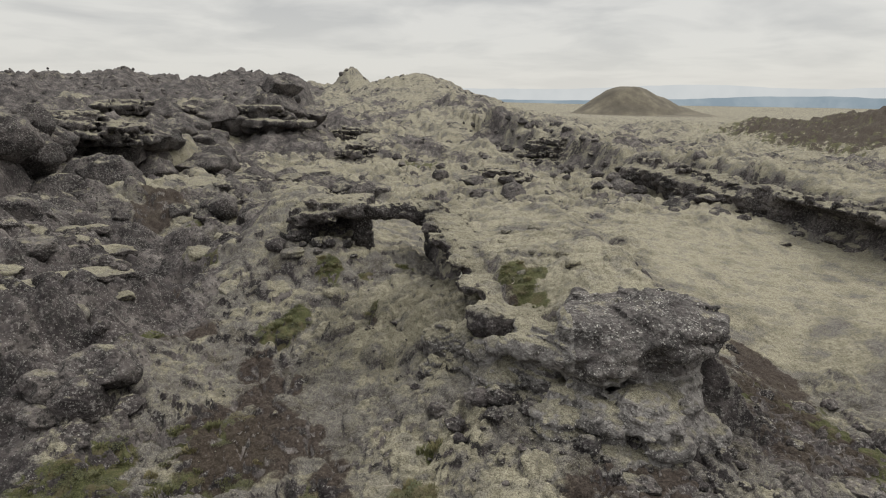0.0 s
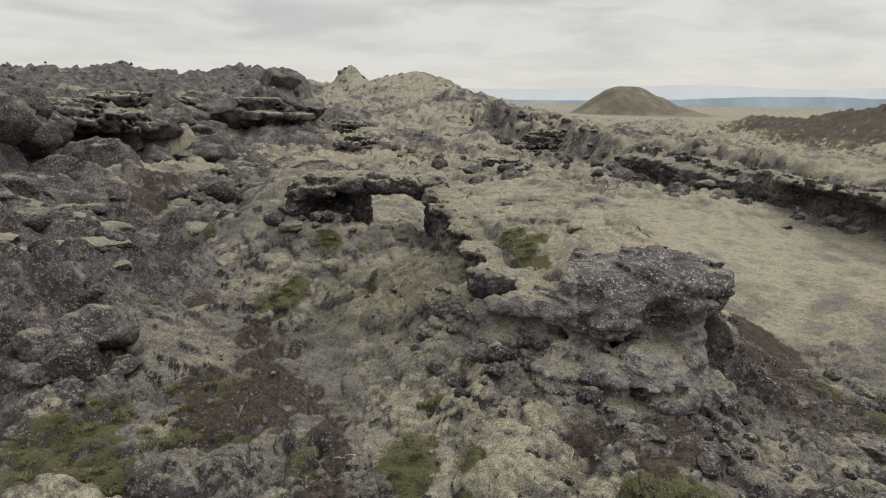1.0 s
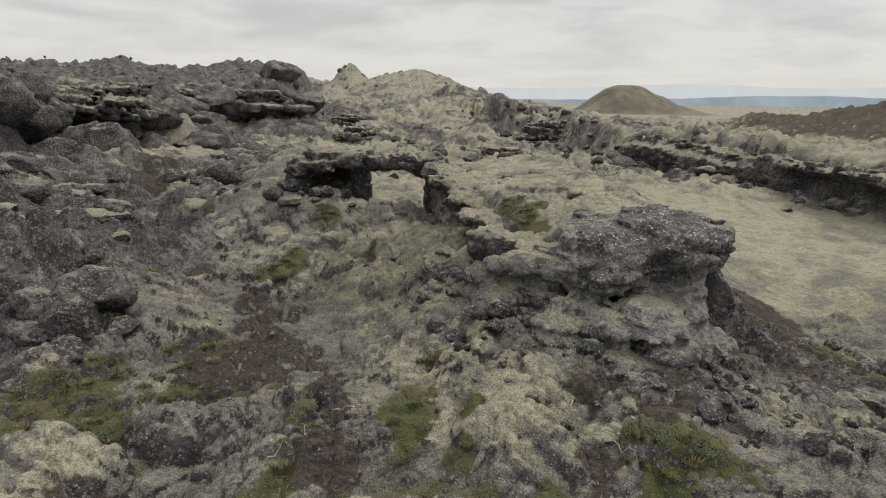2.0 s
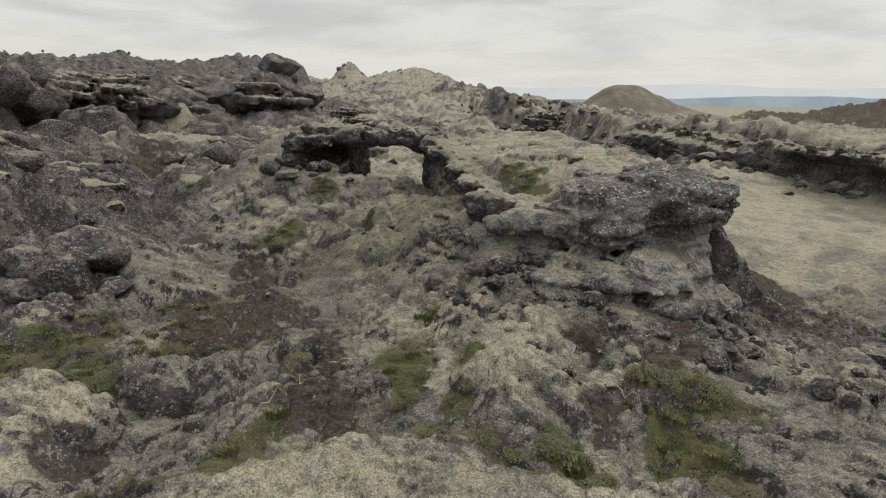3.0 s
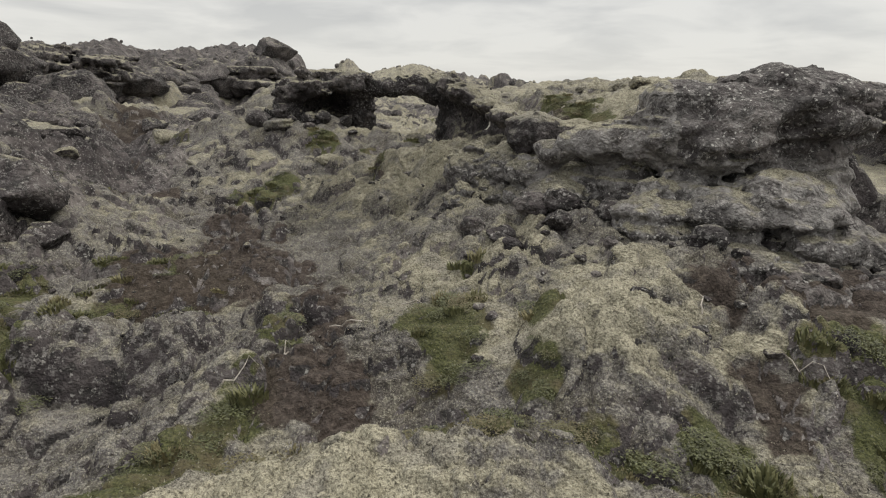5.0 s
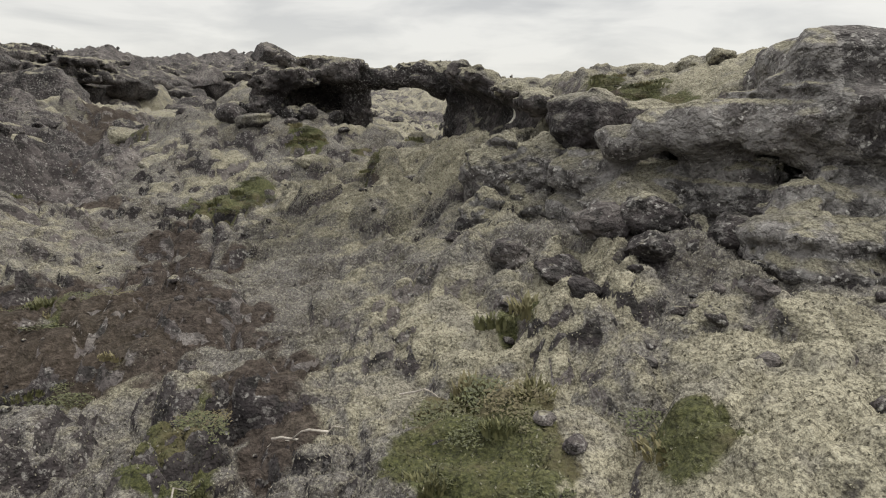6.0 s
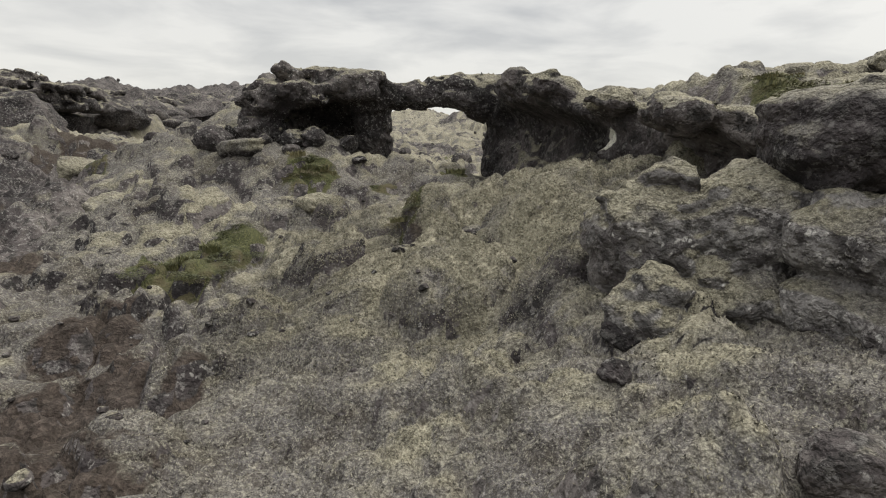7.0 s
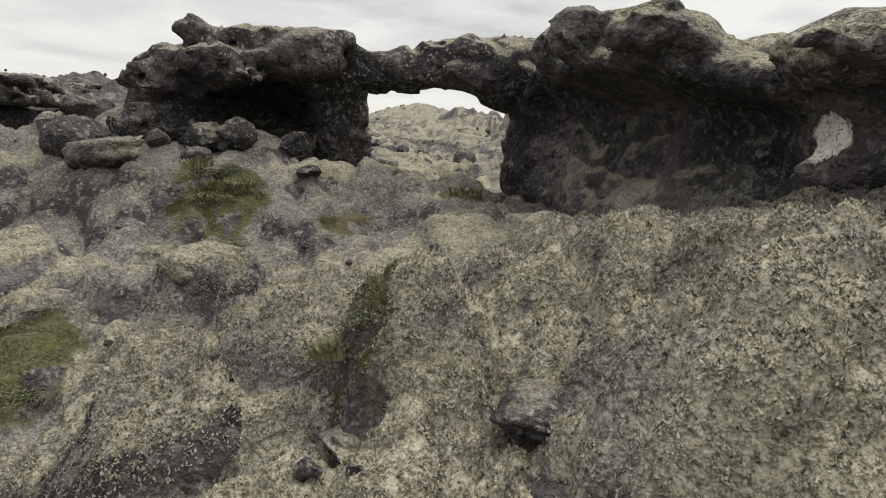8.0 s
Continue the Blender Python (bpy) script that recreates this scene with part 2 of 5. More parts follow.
def far_land(x, y):
    """Hills, plateau and plain beyond the near ground."""
    d = np.hypot(x, y)
    bear = x / np.maximum(y, 1.0)
    # the lowland falls away to the right and ahead
    z = -5.0 * step(30, 130, d) * step(0.02, 0.3, bear) - 15.0 * step(90, 900, d) * step(-0.35, 0.2, bear) - 14.0 * step(700, 2500, d)
    # lava plateau to the left, with its broken edge
    edge = seg_dist(x, y, PLATEAU_EDGE)
    z = z + (2.3 + 0.5 * fbm(x * 0.11, y * 0.11, 2.0, 3)) * step(-0.6, 1.0, -edge + 0.9 * fbm(x * 0.5, y * 0.5, 0, 3)) * (1 - step(120, 170, d))
    z = z + 4.8 * step(48, 105, d) * step(0.19, 0.265, -bear) * (1 - step(115, 260, d)) * (y > 0)
    z = z + 0.9 * bell(x, y, -32, 103, 8, 14) - 2.2 * bell(x, y, -40.5, 103, 2.6, 30) + 2.0 * bell(x, y, -19, 66, 6, 7)
    z = z + 1.5 * bell(x, y, -20.5, 24, 3.0, 3.0)
    # hills that close the valley
    z = z + 17 * bell(x, y, -12, 300, 32, 75, 8) + 9 * bell(x, y, -53, 350, 7, 20) + 4 * bell(x, y, -78, 350, 9, 30) + 9 * bell(x, y, -66, 350, 36, 40)
    z = z + 9 * bell(x, y, -150, 330, 50, 60)
    z = z + 4.2 * bell(x, y, -3, 120, 22, 38, 8) + 1.8 * bell(x, y, 8, 78, 13, 22)
    # second tube ridge on the right
    line = -seg_dist(x, y, EAST_RIDGE)
    z = z + (1.95 + 0.25 * fbm(x * 0.3, y * 0.3, 1.0, 3)) * step(-0.9, 0.7, line + 0.5 * fbm(x * 0.35, y * 0.35, 1.0, 3)) * (1 - 0.8 * step(3, 22, line))
    z = z + 18.0 * bell(x, y, 150, 125, 54, 56)
    return z


def wild(x, y):
    """How broken the lava is: 0 on soft moss, 1 on the rough banks."""
    w = step(4.2, 7.5, -x - 0.12 * (y - 8)) * (1 - 0.6 * bell(x, y, -4.5, 4.0, 4, 3))
    w = np.maximum(w, step(19, 30, y) * (1 - 0.75 * bell(x, y, 10, 20, 8, 5)))
    w = np.maximum(w, 0.55 * bell(x, y, 2.6, 5.6, 2.2, 1.0))
    w = np.maximum(w, 0.8 * bell(x, y, 6.5, 18, 3, 3))
    return np.maximum(w, 0.2)


def field(x, y):
    """The smooth moss flat to the right of the ridge."""
    return np.clip(bell(x, y, 11.5, 17.0, 5.5, 5.0) * 1.7, 0, 1) * step(4.5, 6.0, x - 0.12 * (y - 9))


def gully_line(x, y):
    return x + 6.3 + 0.53 * (y - 11.5) + 0.5 * grain(y * 0.4, 2.0, 3.0)


def brow_line(x, y):
    """How far a place lies on the near side of the moss brow's edge."""
    return 3.62 - 0.10 * (x + 0.2) ** 2 - 0.33 * step(-0.2, 0.7, x) + 0.16 * grain(x * 1.1, 3.0, 1.0) + 0.05 * grain(x * 4.1, 1.0, 1.0) - y


def land(x, y):
    d = np.hypot(x, y - 6)
    near = 1 - step(20, 36, d)
    z = landforms(x, y) * near + (0.35 - 0.9 * bell(x, y, 15, 21, 6, 3.5)) * (1 - near) - 0.3 * bell(x, y, 14.5, 21.5, 4, 2) + far_land(x, y)
    crest, m = ridge_body(x, y)
    z = z + (np.maximum(crest, z) - z) * m
    # the gully that winds up the left side
    z = z - 0.22 * np.exp(-(gully_line(x, y) / 0.55) ** 2) * step(9, 12, y) * (1 - step(22, 28, y))
    # the rounded moss brow in front, and what falls away behind it
    brow = brow_line(x, y)
    z = z + 0.10 * step(-0.05, 0.5, brow) * bell(x, y, -0.4, 2.6, 2.6, 1.6) - 0.34 * step(-0.05, 0.4, -brow) * (1 - step(0.7, 1.5, -brow)) * bell(x, 0 * y, -0.6, 0, 2.4, 1)
    # rounded hummocks on the slope
    z = z - 0.42 * bell(x, y, -0.05, 12.75, 0.5, 1.15, 11) + 0.2 * bell(x, y, -1.4, 14.2, 0.9, 1.0) + 0.12 * bell(x, y, -0.5, 11.0, 0.4, 0.35)
    for cx, cy, rx, ry, h, turn in ((-1.28, 9.62, 0.48, 0.36, 0.34, 0), (-0.75, 10.1, 0.28, 0.22, 0.20, 0), (0.68, 4.85, 0.72, 0.62, 0.20, 20), (-3.35, 5.62, 0.85, 0.50, 0.30, 8),
                                    (-4.45, 4.75, 0.75, 0.42, 0.26, -5), (-2.05, 6.15, 0.42, 0.30, 0.15, 0), (-3.0, 10.0, 0.45, 0.3, 0.18, 0), (-1.95, 11.3, 0.42, 0.28, 0.22, 10),
                                    (-2.9, 12.2, 0.55, 0.32, 0.24, -10), (-4.2, 12.5, 0.45, 0.35, 0.18, 0), (-1.0, 11.6, 0.40, 0.26, 0.20, 20), (-2.35, 10.7, 0.36, 0.24, 0.18, -8), (-1.45, 10.75, 0.30, 0.22, 0.16, 12), (-0.35, 10.45, 0.34, 0.26, 0.16, 0), (-2.2, 13.2, 0.5, 0.3, 0.14, 0), (-0.62, 7.35, 0.34, 0.26, 0.12, 0),
                                    (0.05, 6.2, 0.34, 0.26, 0.13, 10), (-0.55, 9.3, 0.32, 0.26, 0.14, 0), (-1.75, 8.6, 0.34, 0.24, 0.10, 0)):
        z = z + h * cushion(x, y, cx, cy, rx, ry, turn) * (d < 30)
    w, soft = wild(x, y), field(x, y)
    off = np.hypot(x + 0.7, y + 4.0)   # how far off: small lumps give way to the material
    wx, wy = bent(x, y)
    calm = (1 - 0.9 * soft) * (1 - 0.7 * bell(x, y, -0.3, 2.2, 2.2, 1.8)) * (1 - 0.12 * bell(x, y, -1.4, 10.0, 2.4, 3.6)) * (1 - 0.5 * m)
    # moss cushions over lumps of lava
    some = 0.45 + 1.1 * np.clip(grain(x * 0.7, y * 0.7, 1.0) + 0.45, 0, 1)
    z = z + calm * (0.12 * domes(wx * 0.9, wy * 1.1, 1) + 0.20 * some * domes(wx * 2.2, wy * 2.6, 2, 0.45, 0.50)) - 0.16 * calm + np.sqrt(calm) * 0.105 * some * domes(wx * 5.2, wy * 5.8, 3, 0.45, 0.42) * (1 - step(15, 25, off)) - 0.01
    z = z + calm * (0.12 * np.abs(grain(wx * 1.4, wy * 1.4, 0.5)) - 0.03)
    z = z + 0.016 * domes(x * 9.5, y * 10.5, 4) * (1 - step(8, 12, off)) * (1 - 0.6 * soft) + soft * (0.06 * fbm(x * 1.6, y * 3.0, 2.0, 4) + 0.035 * domes(wx * 3.0, wy * 4.5, 6))
    # broken lava
    lump = 0.42 * domes(wx * 0.42, wy * 0.62, 5, 0.7, 0.5) + 0.30 * domes(wx * 1.05, wy * 1.45, 6, 0.6, 0.5) + 0.15 * domes(wx * 2.7, wy * 3.1, 7, 0.5, 0.5) * (1 - step(20, 36, off)) + 0.4 * fbm(wx * 0.4, wy * 0.4, 6.0, 3) - 0.38
    z = z + step(0.2, 0.9, w) * lump * (1 - soft)
    far = step(26, 60, d) * (1 - step(300, 900, d))
    z = z + far * (0.9 * domes(wx * 0.2, wy * 0.13, 8, 0.7) + 0.8 * domes(x * 0.075, y * 0.05, 9, 0.8) + 1.3 * np.abs(fbm(x * 0.13, y * 0.10, 7.0, 5)) - 1.2)
    z = z + step(80, 200, d) * (2.2 * fbm(x * 0.035, y * 0.035, 3.0, 5) + 1.6 * domes(x * 0.035, y * 0.03, 3, 0.9) - 1.0) * (1 - step(450, 800, d))
    return z


# ---- materials ----
def nodes_of(mat):
    mat.use_nodes = True
    nt = mat.node_tree
    nt.nodes.clear()
    out = nt.nodes.new("ShaderNodeOutputMaterial")
    bsdf = nt.nodes.new("ShaderNodeBsdfPrincipled")
    nt.links.new(bsdf.outputs[0], out.inputs["Surface"])
    return nt, bsdf


def noise_node(nt, coord, scale, detail=6.0, rough=0.6, distort=0.0):
    n = nt.nodes.new("ShaderNodeTexNoise")
    n.inputs["Scale"].default_value, n.inputs["Detail"].default_value = scale, detail
    n.inputs["Roughness"].default_value, n.inputs["Distortion"].default_value = rough, distort
    nt.links.new(coord, n.inputs["Vector"])
    return n.outputs["Fac"]


def ranged(nt, value, a, b, c=0.0, d=1.0):
    n = nt.nodes.new("ShaderNodeMapRange")
    n.interpolation_type = "SMOOTHSTEP"
    for key, v in (("From Min", a), ("From Max", b), ("To Min", c), ("To Max", d)):
        n.inputs[key].default_value = v
    nt.links.new(value, n.inputs["Value"])
    return n.outputs[0]


def mathed(nt, op, a, b):
    n = nt.nodes.new("ShaderNodeMath")
    n.operation = op
    for i, v in enumerate((a, b)):
        if isinstance(v, (int, float)):
            n.inputs[i].default_value = v
        else:
            nt.links.new(v, n.inputs[i])
    return n.outputs[0]


def mixed(nt, fac, a, b):
    n = nt.nodes.new("ShaderNodeMix")
    n.data_type = "RGBA"
    for key, v in (("Factor", fac), ("A", a), ("B", b)):
        if isinstance(v, tuple):
            n.inputs[key].default_value = (*v, 1)
        elif isinstance(v, (int, float)):
            n.inputs[key].default_value = v
        else:
            nt.links.new(v, n.inputs[key])
    return n.outputs["Result"]


def bumped(nt, bsdf, height, strength, distance):
    b = nt.nodes.new("ShaderNodeBump")
    b.inputs["Strength"].default_value, b.inputs["Distance"].default_value = strength, distance
    nt.links.new(height, b.inputs["Height"])
    nt.links.new(b.outputs[0], bsdf.inputs["Normal"])


def ramped(nt, value, *stops):
    n = nt.nodes.new("ShaderNodeValToRGB")
    el = n.color_ramp.elements
    while len(el) < len(stops):
        el.new(0.5)
    for e, (at, col) in zip(el, stops):
        e.position, e.color = at, (*col, 1)
    nt.links.new(value, n.inputs["Fac"])
    return n.outputs["Color"]


def rock_colour(nt, pos, fleck=1.0):
    """Dark basalt, grey to brown, with pale crusts of lichen. Colour and relief."""
    big = noise_node(nt, pos, 0.9, 9, 0.60)
    mid = noise_node(nt, pos, 7.0, 9, 0.64)
    fine = noise_node(nt, pos, 40.0, 8, 0.75)
    base = ramped(nt, big, (0.38, (0.026, 0.023, 0.024)), (0.47, (0.052, 0.045, 0.046)), (0.54, (0.087, 0.076, 0.075)), (0.62, (0.152, 0.136, 0.129)))
    base = mixed(nt, ranged(nt, mid, 0.41, 0.50, 0.88, 0.0), base, (0.032, 0.030, 0.029))
    # fine grey bloom of lichen all over, brighter crusts here and there
    bloom = mathed(nt, "MULTIPLY", ranged(nt, noise_node(nt, pos, 15.0, 10, 0.78), 0.535, 0.565), ranged(nt, noise_node(nt, pos, 1.7, 6, 0.6), 0.40, 0.55, 0.3, 1.0))
    base = mixed(nt, mathed(nt, "MULTIPLY", bloom, 0.15 + 0.60 * fleck), base, (0.33, 0.315, 0.30))
    spots = nt.nodes.new("ShaderNodeTexVoronoi")
    spots.inputs["Scale"].default_value, spots.inputs["Randomness"].default_value = 21.0, 1.0
    warp = nt.nodes.new("ShaderNodeMix")
    warp.data_type = "VECTOR"
    warp.inputs["Factor"].default_value = 0.07
    nt.links.new(pos, warp.inputs["A"])
    wn = nt.nodes.new("ShaderNodeTexNoise")
    wn.inputs["Scale"].default_value = 18.0
    nt.links.new(pos, wn.inputs["Vector"])
    nt.links.new(wn.outputs["Color"], warp.inputs["B"])
    nt.links.new(warp.outputs["Result"], spots.inputs["Vector"])
    spot = ranged(nt, spots.outputs["Distance"], 0.18, 0.34, 1.0, 0.0)
    where = ranged(nt, noise_node(nt, pos, 2.6, 4, 0.6), 0.43, 0.54, 0.12, 1.0)
    crust = mathed(nt, "MULTIPLY", mathed(nt, "MULTIPLY", spot, where), ranged(nt, fine, 0.44, 0.50))
    base = mixed(nt, mathed(nt, "MULTIPLY", crust, 0.95 * fleck), base, (0.55, 0.535, 0.50))
    knobs = noise_node(nt, pos, 11.0, 4, 0.55)
    pits = noise_node(nt, pos, 36.0, 3, 0.5)
    relief = mathed(nt, "ADD", knobs, mathed(nt, "MULTIPLY", pits, 0.22))
    return base, relief, fine


def moss_colour(nt, pos, more=None, up=None):
    """Woolly fringe moss, straw to grey, with darker dead tufts. more: where it grows thick and pale."""
    big = noise_node(nt, pos, 1.0, 4, 0.52)
    mid = noise_node(nt, pos, 6.5, 5, 0.60)
    tuft = noise_node(nt, pos, 52.0, 5, 0.72)
    v = big
    if more is not None:
        v = mathed(nt, "ADD", big, mathed(nt, "MULTIPLY", mathed(nt, "SUBTRACT", more, 0.30), 0.26))
    if up is not None:   # level tops paler, slopes greyer: moss growth plus overhead light put into the colour
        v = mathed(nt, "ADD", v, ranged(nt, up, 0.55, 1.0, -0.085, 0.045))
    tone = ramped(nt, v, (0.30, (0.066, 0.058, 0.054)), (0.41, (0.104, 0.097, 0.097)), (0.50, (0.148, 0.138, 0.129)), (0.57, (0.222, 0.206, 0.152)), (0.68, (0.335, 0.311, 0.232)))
    # lilac-grey and olive growth side by side
    hue = noise_node(nt, pos, 2.4, 5, 0.60)
    tone = mixed(nt, ranged(nt, hue, 0.52, 0.60, 0.0, 0.45), tone, (0.142, 0.134, 0.138))
    tone = mixed(nt, ranged(nt, hue, 0.38, 0.46, 0.28, 0.0), tone, (0.150, 0.138, 0.086))
    thin = mathed(nt, "SUBTRACT", 1.0, mathed(nt, "MULTIPLY", 0.3 if more is None else more, 0.6))
    tone = mixed(nt, mathed(nt, "MULTIPLY", ranged(nt, mid, 0.38, 0.48, 0.42, 0.0), thin), tone, (0.070, 0.057, 0.048))
    tone = mixed(nt, ranged(nt, tuft, 0.39, 0.50, 0.72, 0.0), tone, (0.048, 0.042, 0.034))
    tone = mixed(nt, ranged(nt, tuft, 0.53, 0.60, 0.0, 0.42), tone, (0.385, 0.370, 0.296))
    hair = noise_node(nt, pos, 150.0, 2, 0.6)
    tone = mixed(nt, ranged(nt, hair, 0.38, 0.52, 0.42, 0.0), tone, (0.055, 0.049, 0.041))
    tone = mixed(nt, ranged(nt, hair, 0.54, 0.66, 0.0, 0.30), tone, (0.42, 0.40, 0.32))
    clump = noise_node(nt, pos, 17.0, 4, 0.62)
    tone = mixed(nt, ranged(nt, clump, 0.36, 0.47, 0.36, 0.0), tone, (0.050, 0.044, 0.037))
    tone = mixed(nt, ranged(nt, clump, 0.55, 0.66, 0.0, 0.24), tone, (0.40, 0.378, 0.30))
    relief = mathed(nt, "ADD", noise_node(nt, pos, 8.0, 3, 0.5), mathed(nt, "MULTIPLY", noise_node(nt, pos, 48.0, 2, 0.5), 0.30))
    return tone, relief, mid


def ground_material(name, shoots=False):
    mat = bpy.data.materials.new(name)
    nt, bsdf = nodes_of(mat)
    geo = nt.nodes.new("ShaderNodeNewGeometry")
    pos = geo.outputs["Position"]
    att = nt.nodes.new("ShaderNodeAttribute")
    att.attribute_name = "cover"
    sep = nt.nodes.new("ShaderNodeSeparateColor")
    nt.links.new(att.outputs["Color"], sep.inputs[0])
    green_m, soil_m, bare_m = sep.outputs[0], sep.outputs[1], sep.outputs[2]
    straw_m = att.outputs["Alpha"]
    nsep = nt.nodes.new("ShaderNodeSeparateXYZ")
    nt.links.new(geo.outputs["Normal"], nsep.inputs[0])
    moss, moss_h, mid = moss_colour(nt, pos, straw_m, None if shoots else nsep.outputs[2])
    rock, rock_h, fine = rock_colour(nt, pos, 0.4)
    edge, wide = noise_node(nt, pos, 4.0, 7, 0.66), noise_node(nt, pos, 0.55, 8, 0.62)
    wob = mathed(nt, "ADD", mathed(nt, "MULTIPLY", mathed(nt, "SUBTRACT", edge, 0.5), 0.9), mathed(nt, "MULTIPLY", mathed(nt, "SUBTRACT", wide, 0.5), 1.3))
    col = moss
    # heather, crowberry and grass
    gfine = noise_node(nt, pos, 55.0, 8, 0.78)
    gcol = ramped(nt, gfine, (0.34, (0.016, 0.018, 0.009)), (0.5, (0.051, 0.057, 0.019)), (0.62, (0.108, 0.111, 0.044)))
    gcol = mixed(nt, ranged(nt, noise_node(nt, pos, 2.2, 6, 0.65), 0.46, 0.64, 0.0, 0.75), gcol, (0.084, 0.068, 0.038))
    col = mixed(nt, ranged(nt, mathed(nt, "ADD", green_m, wob), 0.46, 0.62, 0.0, 0.9), col, gcol)
    # bare soil and gravel
    scol = ramped(nt, noise_node(nt, pos, 24.0, 10, 0.78), (0.34, (0.016, 0.012, 0.009)), (0.5, (0.042, 0.032, 0.027)), (0.66, (0.105, 0.084, 0.072)))
    col = mixed(nt, ranged(nt, mathed(nt, "ADD", soil_m, wob), 0.46, 0.62, 0.0, 0.92), col, scol)
    # lava showing through on steep ground
    steep = mathed(nt, "SUBTRACT", ranged(nt, nsep.outputs[2], 0.50, 0.88, 0.9, 0.0), mathed(nt, "MULTIPLY", straw_m, 0.45))
    bare = ranged(nt, mathed(nt, "ADD", mathed(nt, "MAXIMUM", bare_m, steep), wob), 0.46, 0.58)
    col = mixed(nt, bare, col, rock)
    if shoots:   # every shoot of its own tone
        lone = geo.outputs["Random Per Island"]
        col = mixed(nt, ranged(nt, lone, 0.0, 0.35, 0.16, 0.0), col, (0.085, 0.076, 0.056))
        col = mixed(nt, ranged(nt, lone, 0.60, 1.0, 0.0, 0.42), col, (0.44, 0.415, 0.325))
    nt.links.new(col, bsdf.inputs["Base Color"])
    bsdf.inputs["Roughness"].default_value = 0.95
    bsdf.inputs["Specular IOR Level"].default_value = 0.2
    bumped(nt, bsdf, moss_h, 1.0, 0.075)
    return mat


def outcrop_material(name, moss_from, moss_to, thick=0.3, patch=None, crust=0.0, fleck=0.6):
    """Basalt with moss on what faces up."""
    mat = bpy.data.materials.new(name)
    nt, bsdf = nodes_of(mat)
    geo = nt.nodes.new("ShaderNodeNewGeometry")
    pos = geo.outputs["Position"]
    rock, rock_h, fine = rock_colour(nt, pos, fleck)
    if crust:   # old faces grown over with grey lichen
        rock = mixed(nt, ranged(nt, noise_node(nt, pos, 5.0, 12, 0.75), 0.42, 0.56, 0.2 * crust, crust), rock, (0.34, 0.325, 0.31))
    moss, moss_h, mid = moss_colour(nt, pos, thick)
    sep = nt.nodes.new("ShaderNodeSeparateXYZ")
    nt.links.new(geo.outputs["Normal"], sep.inputs[0])
    wob = mathed(nt, "MULTIPLY", mathed(nt, "SUBTRACT", noise_node(nt, pos, 2.6, 7, 0.65), 0.5), 1.5)
    m = ranged(nt, mathed(nt, "ADD", sep.outputs[2], wob), moss_from, moss_to)
    col = mixed(nt, m, rock, moss)
    if patch:   # one pale crust of lichen on the wall, as deep as the wall is uneven
        off = nt.nodes.new("ShaderNodeVectorMath")
        off.operation, off.inputs[1].default_value = "SUBTRACT", patch
        nt.links.new(pos, off.inputs[0])
        far = nt.nodes.new("ShaderNodeVectorMath")
        far.operation, far.inputs[1].default_value = "MULTIPLY", (0.10, 1.0, 1.1)
        nt.links.new(off.outputs[0], far.inputs[0])
        span = nt.nodes.new("ShaderNodeVectorMath")
        span.operation = "LENGTH"
        nt.links.new(far.outputs[0], span.inputs[0])
        ragged = mathed(nt, "ADD", span.outputs["Value"], mathed(nt, "MULTIPLY", mathed(nt, "SUBTRACT", noise_node(nt, pos, 22.0, 6, 0.7), 0.5), 0.14))
        col = mixed(nt, mathed(nt, "MULTIPLY", ranged(nt, ragged, 0.10, 0.125, 1.0, 0.0), ranged(nt, noise_node(nt, pos, 60.0, 4, 0.7), 0.36, 0.44)), col, (0.80, 0.78, 0.68))
    nt.links.new(col, bsdf.inputs["Base Color"])
    bsdf.inputs["Roughness"].default_value = 0.92
    bsdf.inputs["Specular IOR Level"].default_value = 0.25
    bumped(nt, bsdf, rock_h, 1.0, 0.14)
    return mat


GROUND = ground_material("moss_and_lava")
SHOOTS = ground_material("moss_shoots", True)
OUTCROP = outcrop_material("mossy_basalt", 0.66, 0.86, 1.0)
GRAVELLY = outcrop_material("mossy_ledge_basalt", 0.52, 0.82, 0.9, None, 0.58, 1.0)
CAPROCK = outcrop_material("lichened_cap_basalt", 1.02, 1.25, 1.0, None, 0.18, 1.0)
FOOTROCK = outcrop_material("mossy_foot_basalt", 0.66, 0.94, 0.6, None, 0.6, 1.0)
TUBEWALL = outcrop_material("tube_wall_basalt", 0.45, 0.7, 0.8, (0.26, 11.36, 1.70), 0.0, 0.22)
BOULDER = outcrop_material("lichened_basalt", 0.85, 1.08, 0.7)
MOSSY = outcrop_material("moss_cushioned_basalt", 0.22, 0.55, 0.55, None, 0.4, 0.9)
WRAPPED = outcrop_material("moss_wrapped_basalt", -0.7, -0.2, 0.85)


def mesh_object(name, verts, faces, mat, parent=None):
    me = bpy.data.meshes.new(name)
    me.from_pydata(verts, [], faces)
    me.materials.append(mat)
    me.polygons.foreach_set("use_smooth", np.ones(len(me.polygons), bool))
    ob = new(name, me)
    ob.parent = parent
    return ob


def tri_mesh(name, verts, tris, mat):
    me = bpy.data.meshes.new(name)
    me.vertices.add(len(verts))
    me.vertices.foreach_set("co", np.ascontiguousarray(verts, np.float32).ravel())
    me.loops.add(tris.size)
    me.loops.foreach_set("vertex_index", np.ascontiguousarray(tris, np.int32).ravel())
    me.polygons.add(len(tris))
    me.polygons.foreach_set("loop_start", np.arange(0, tris.size, 3, dtype=np.int32))
    me.update(calc_edges=True)
    me.materials.append(mat)
    return new(name, me)


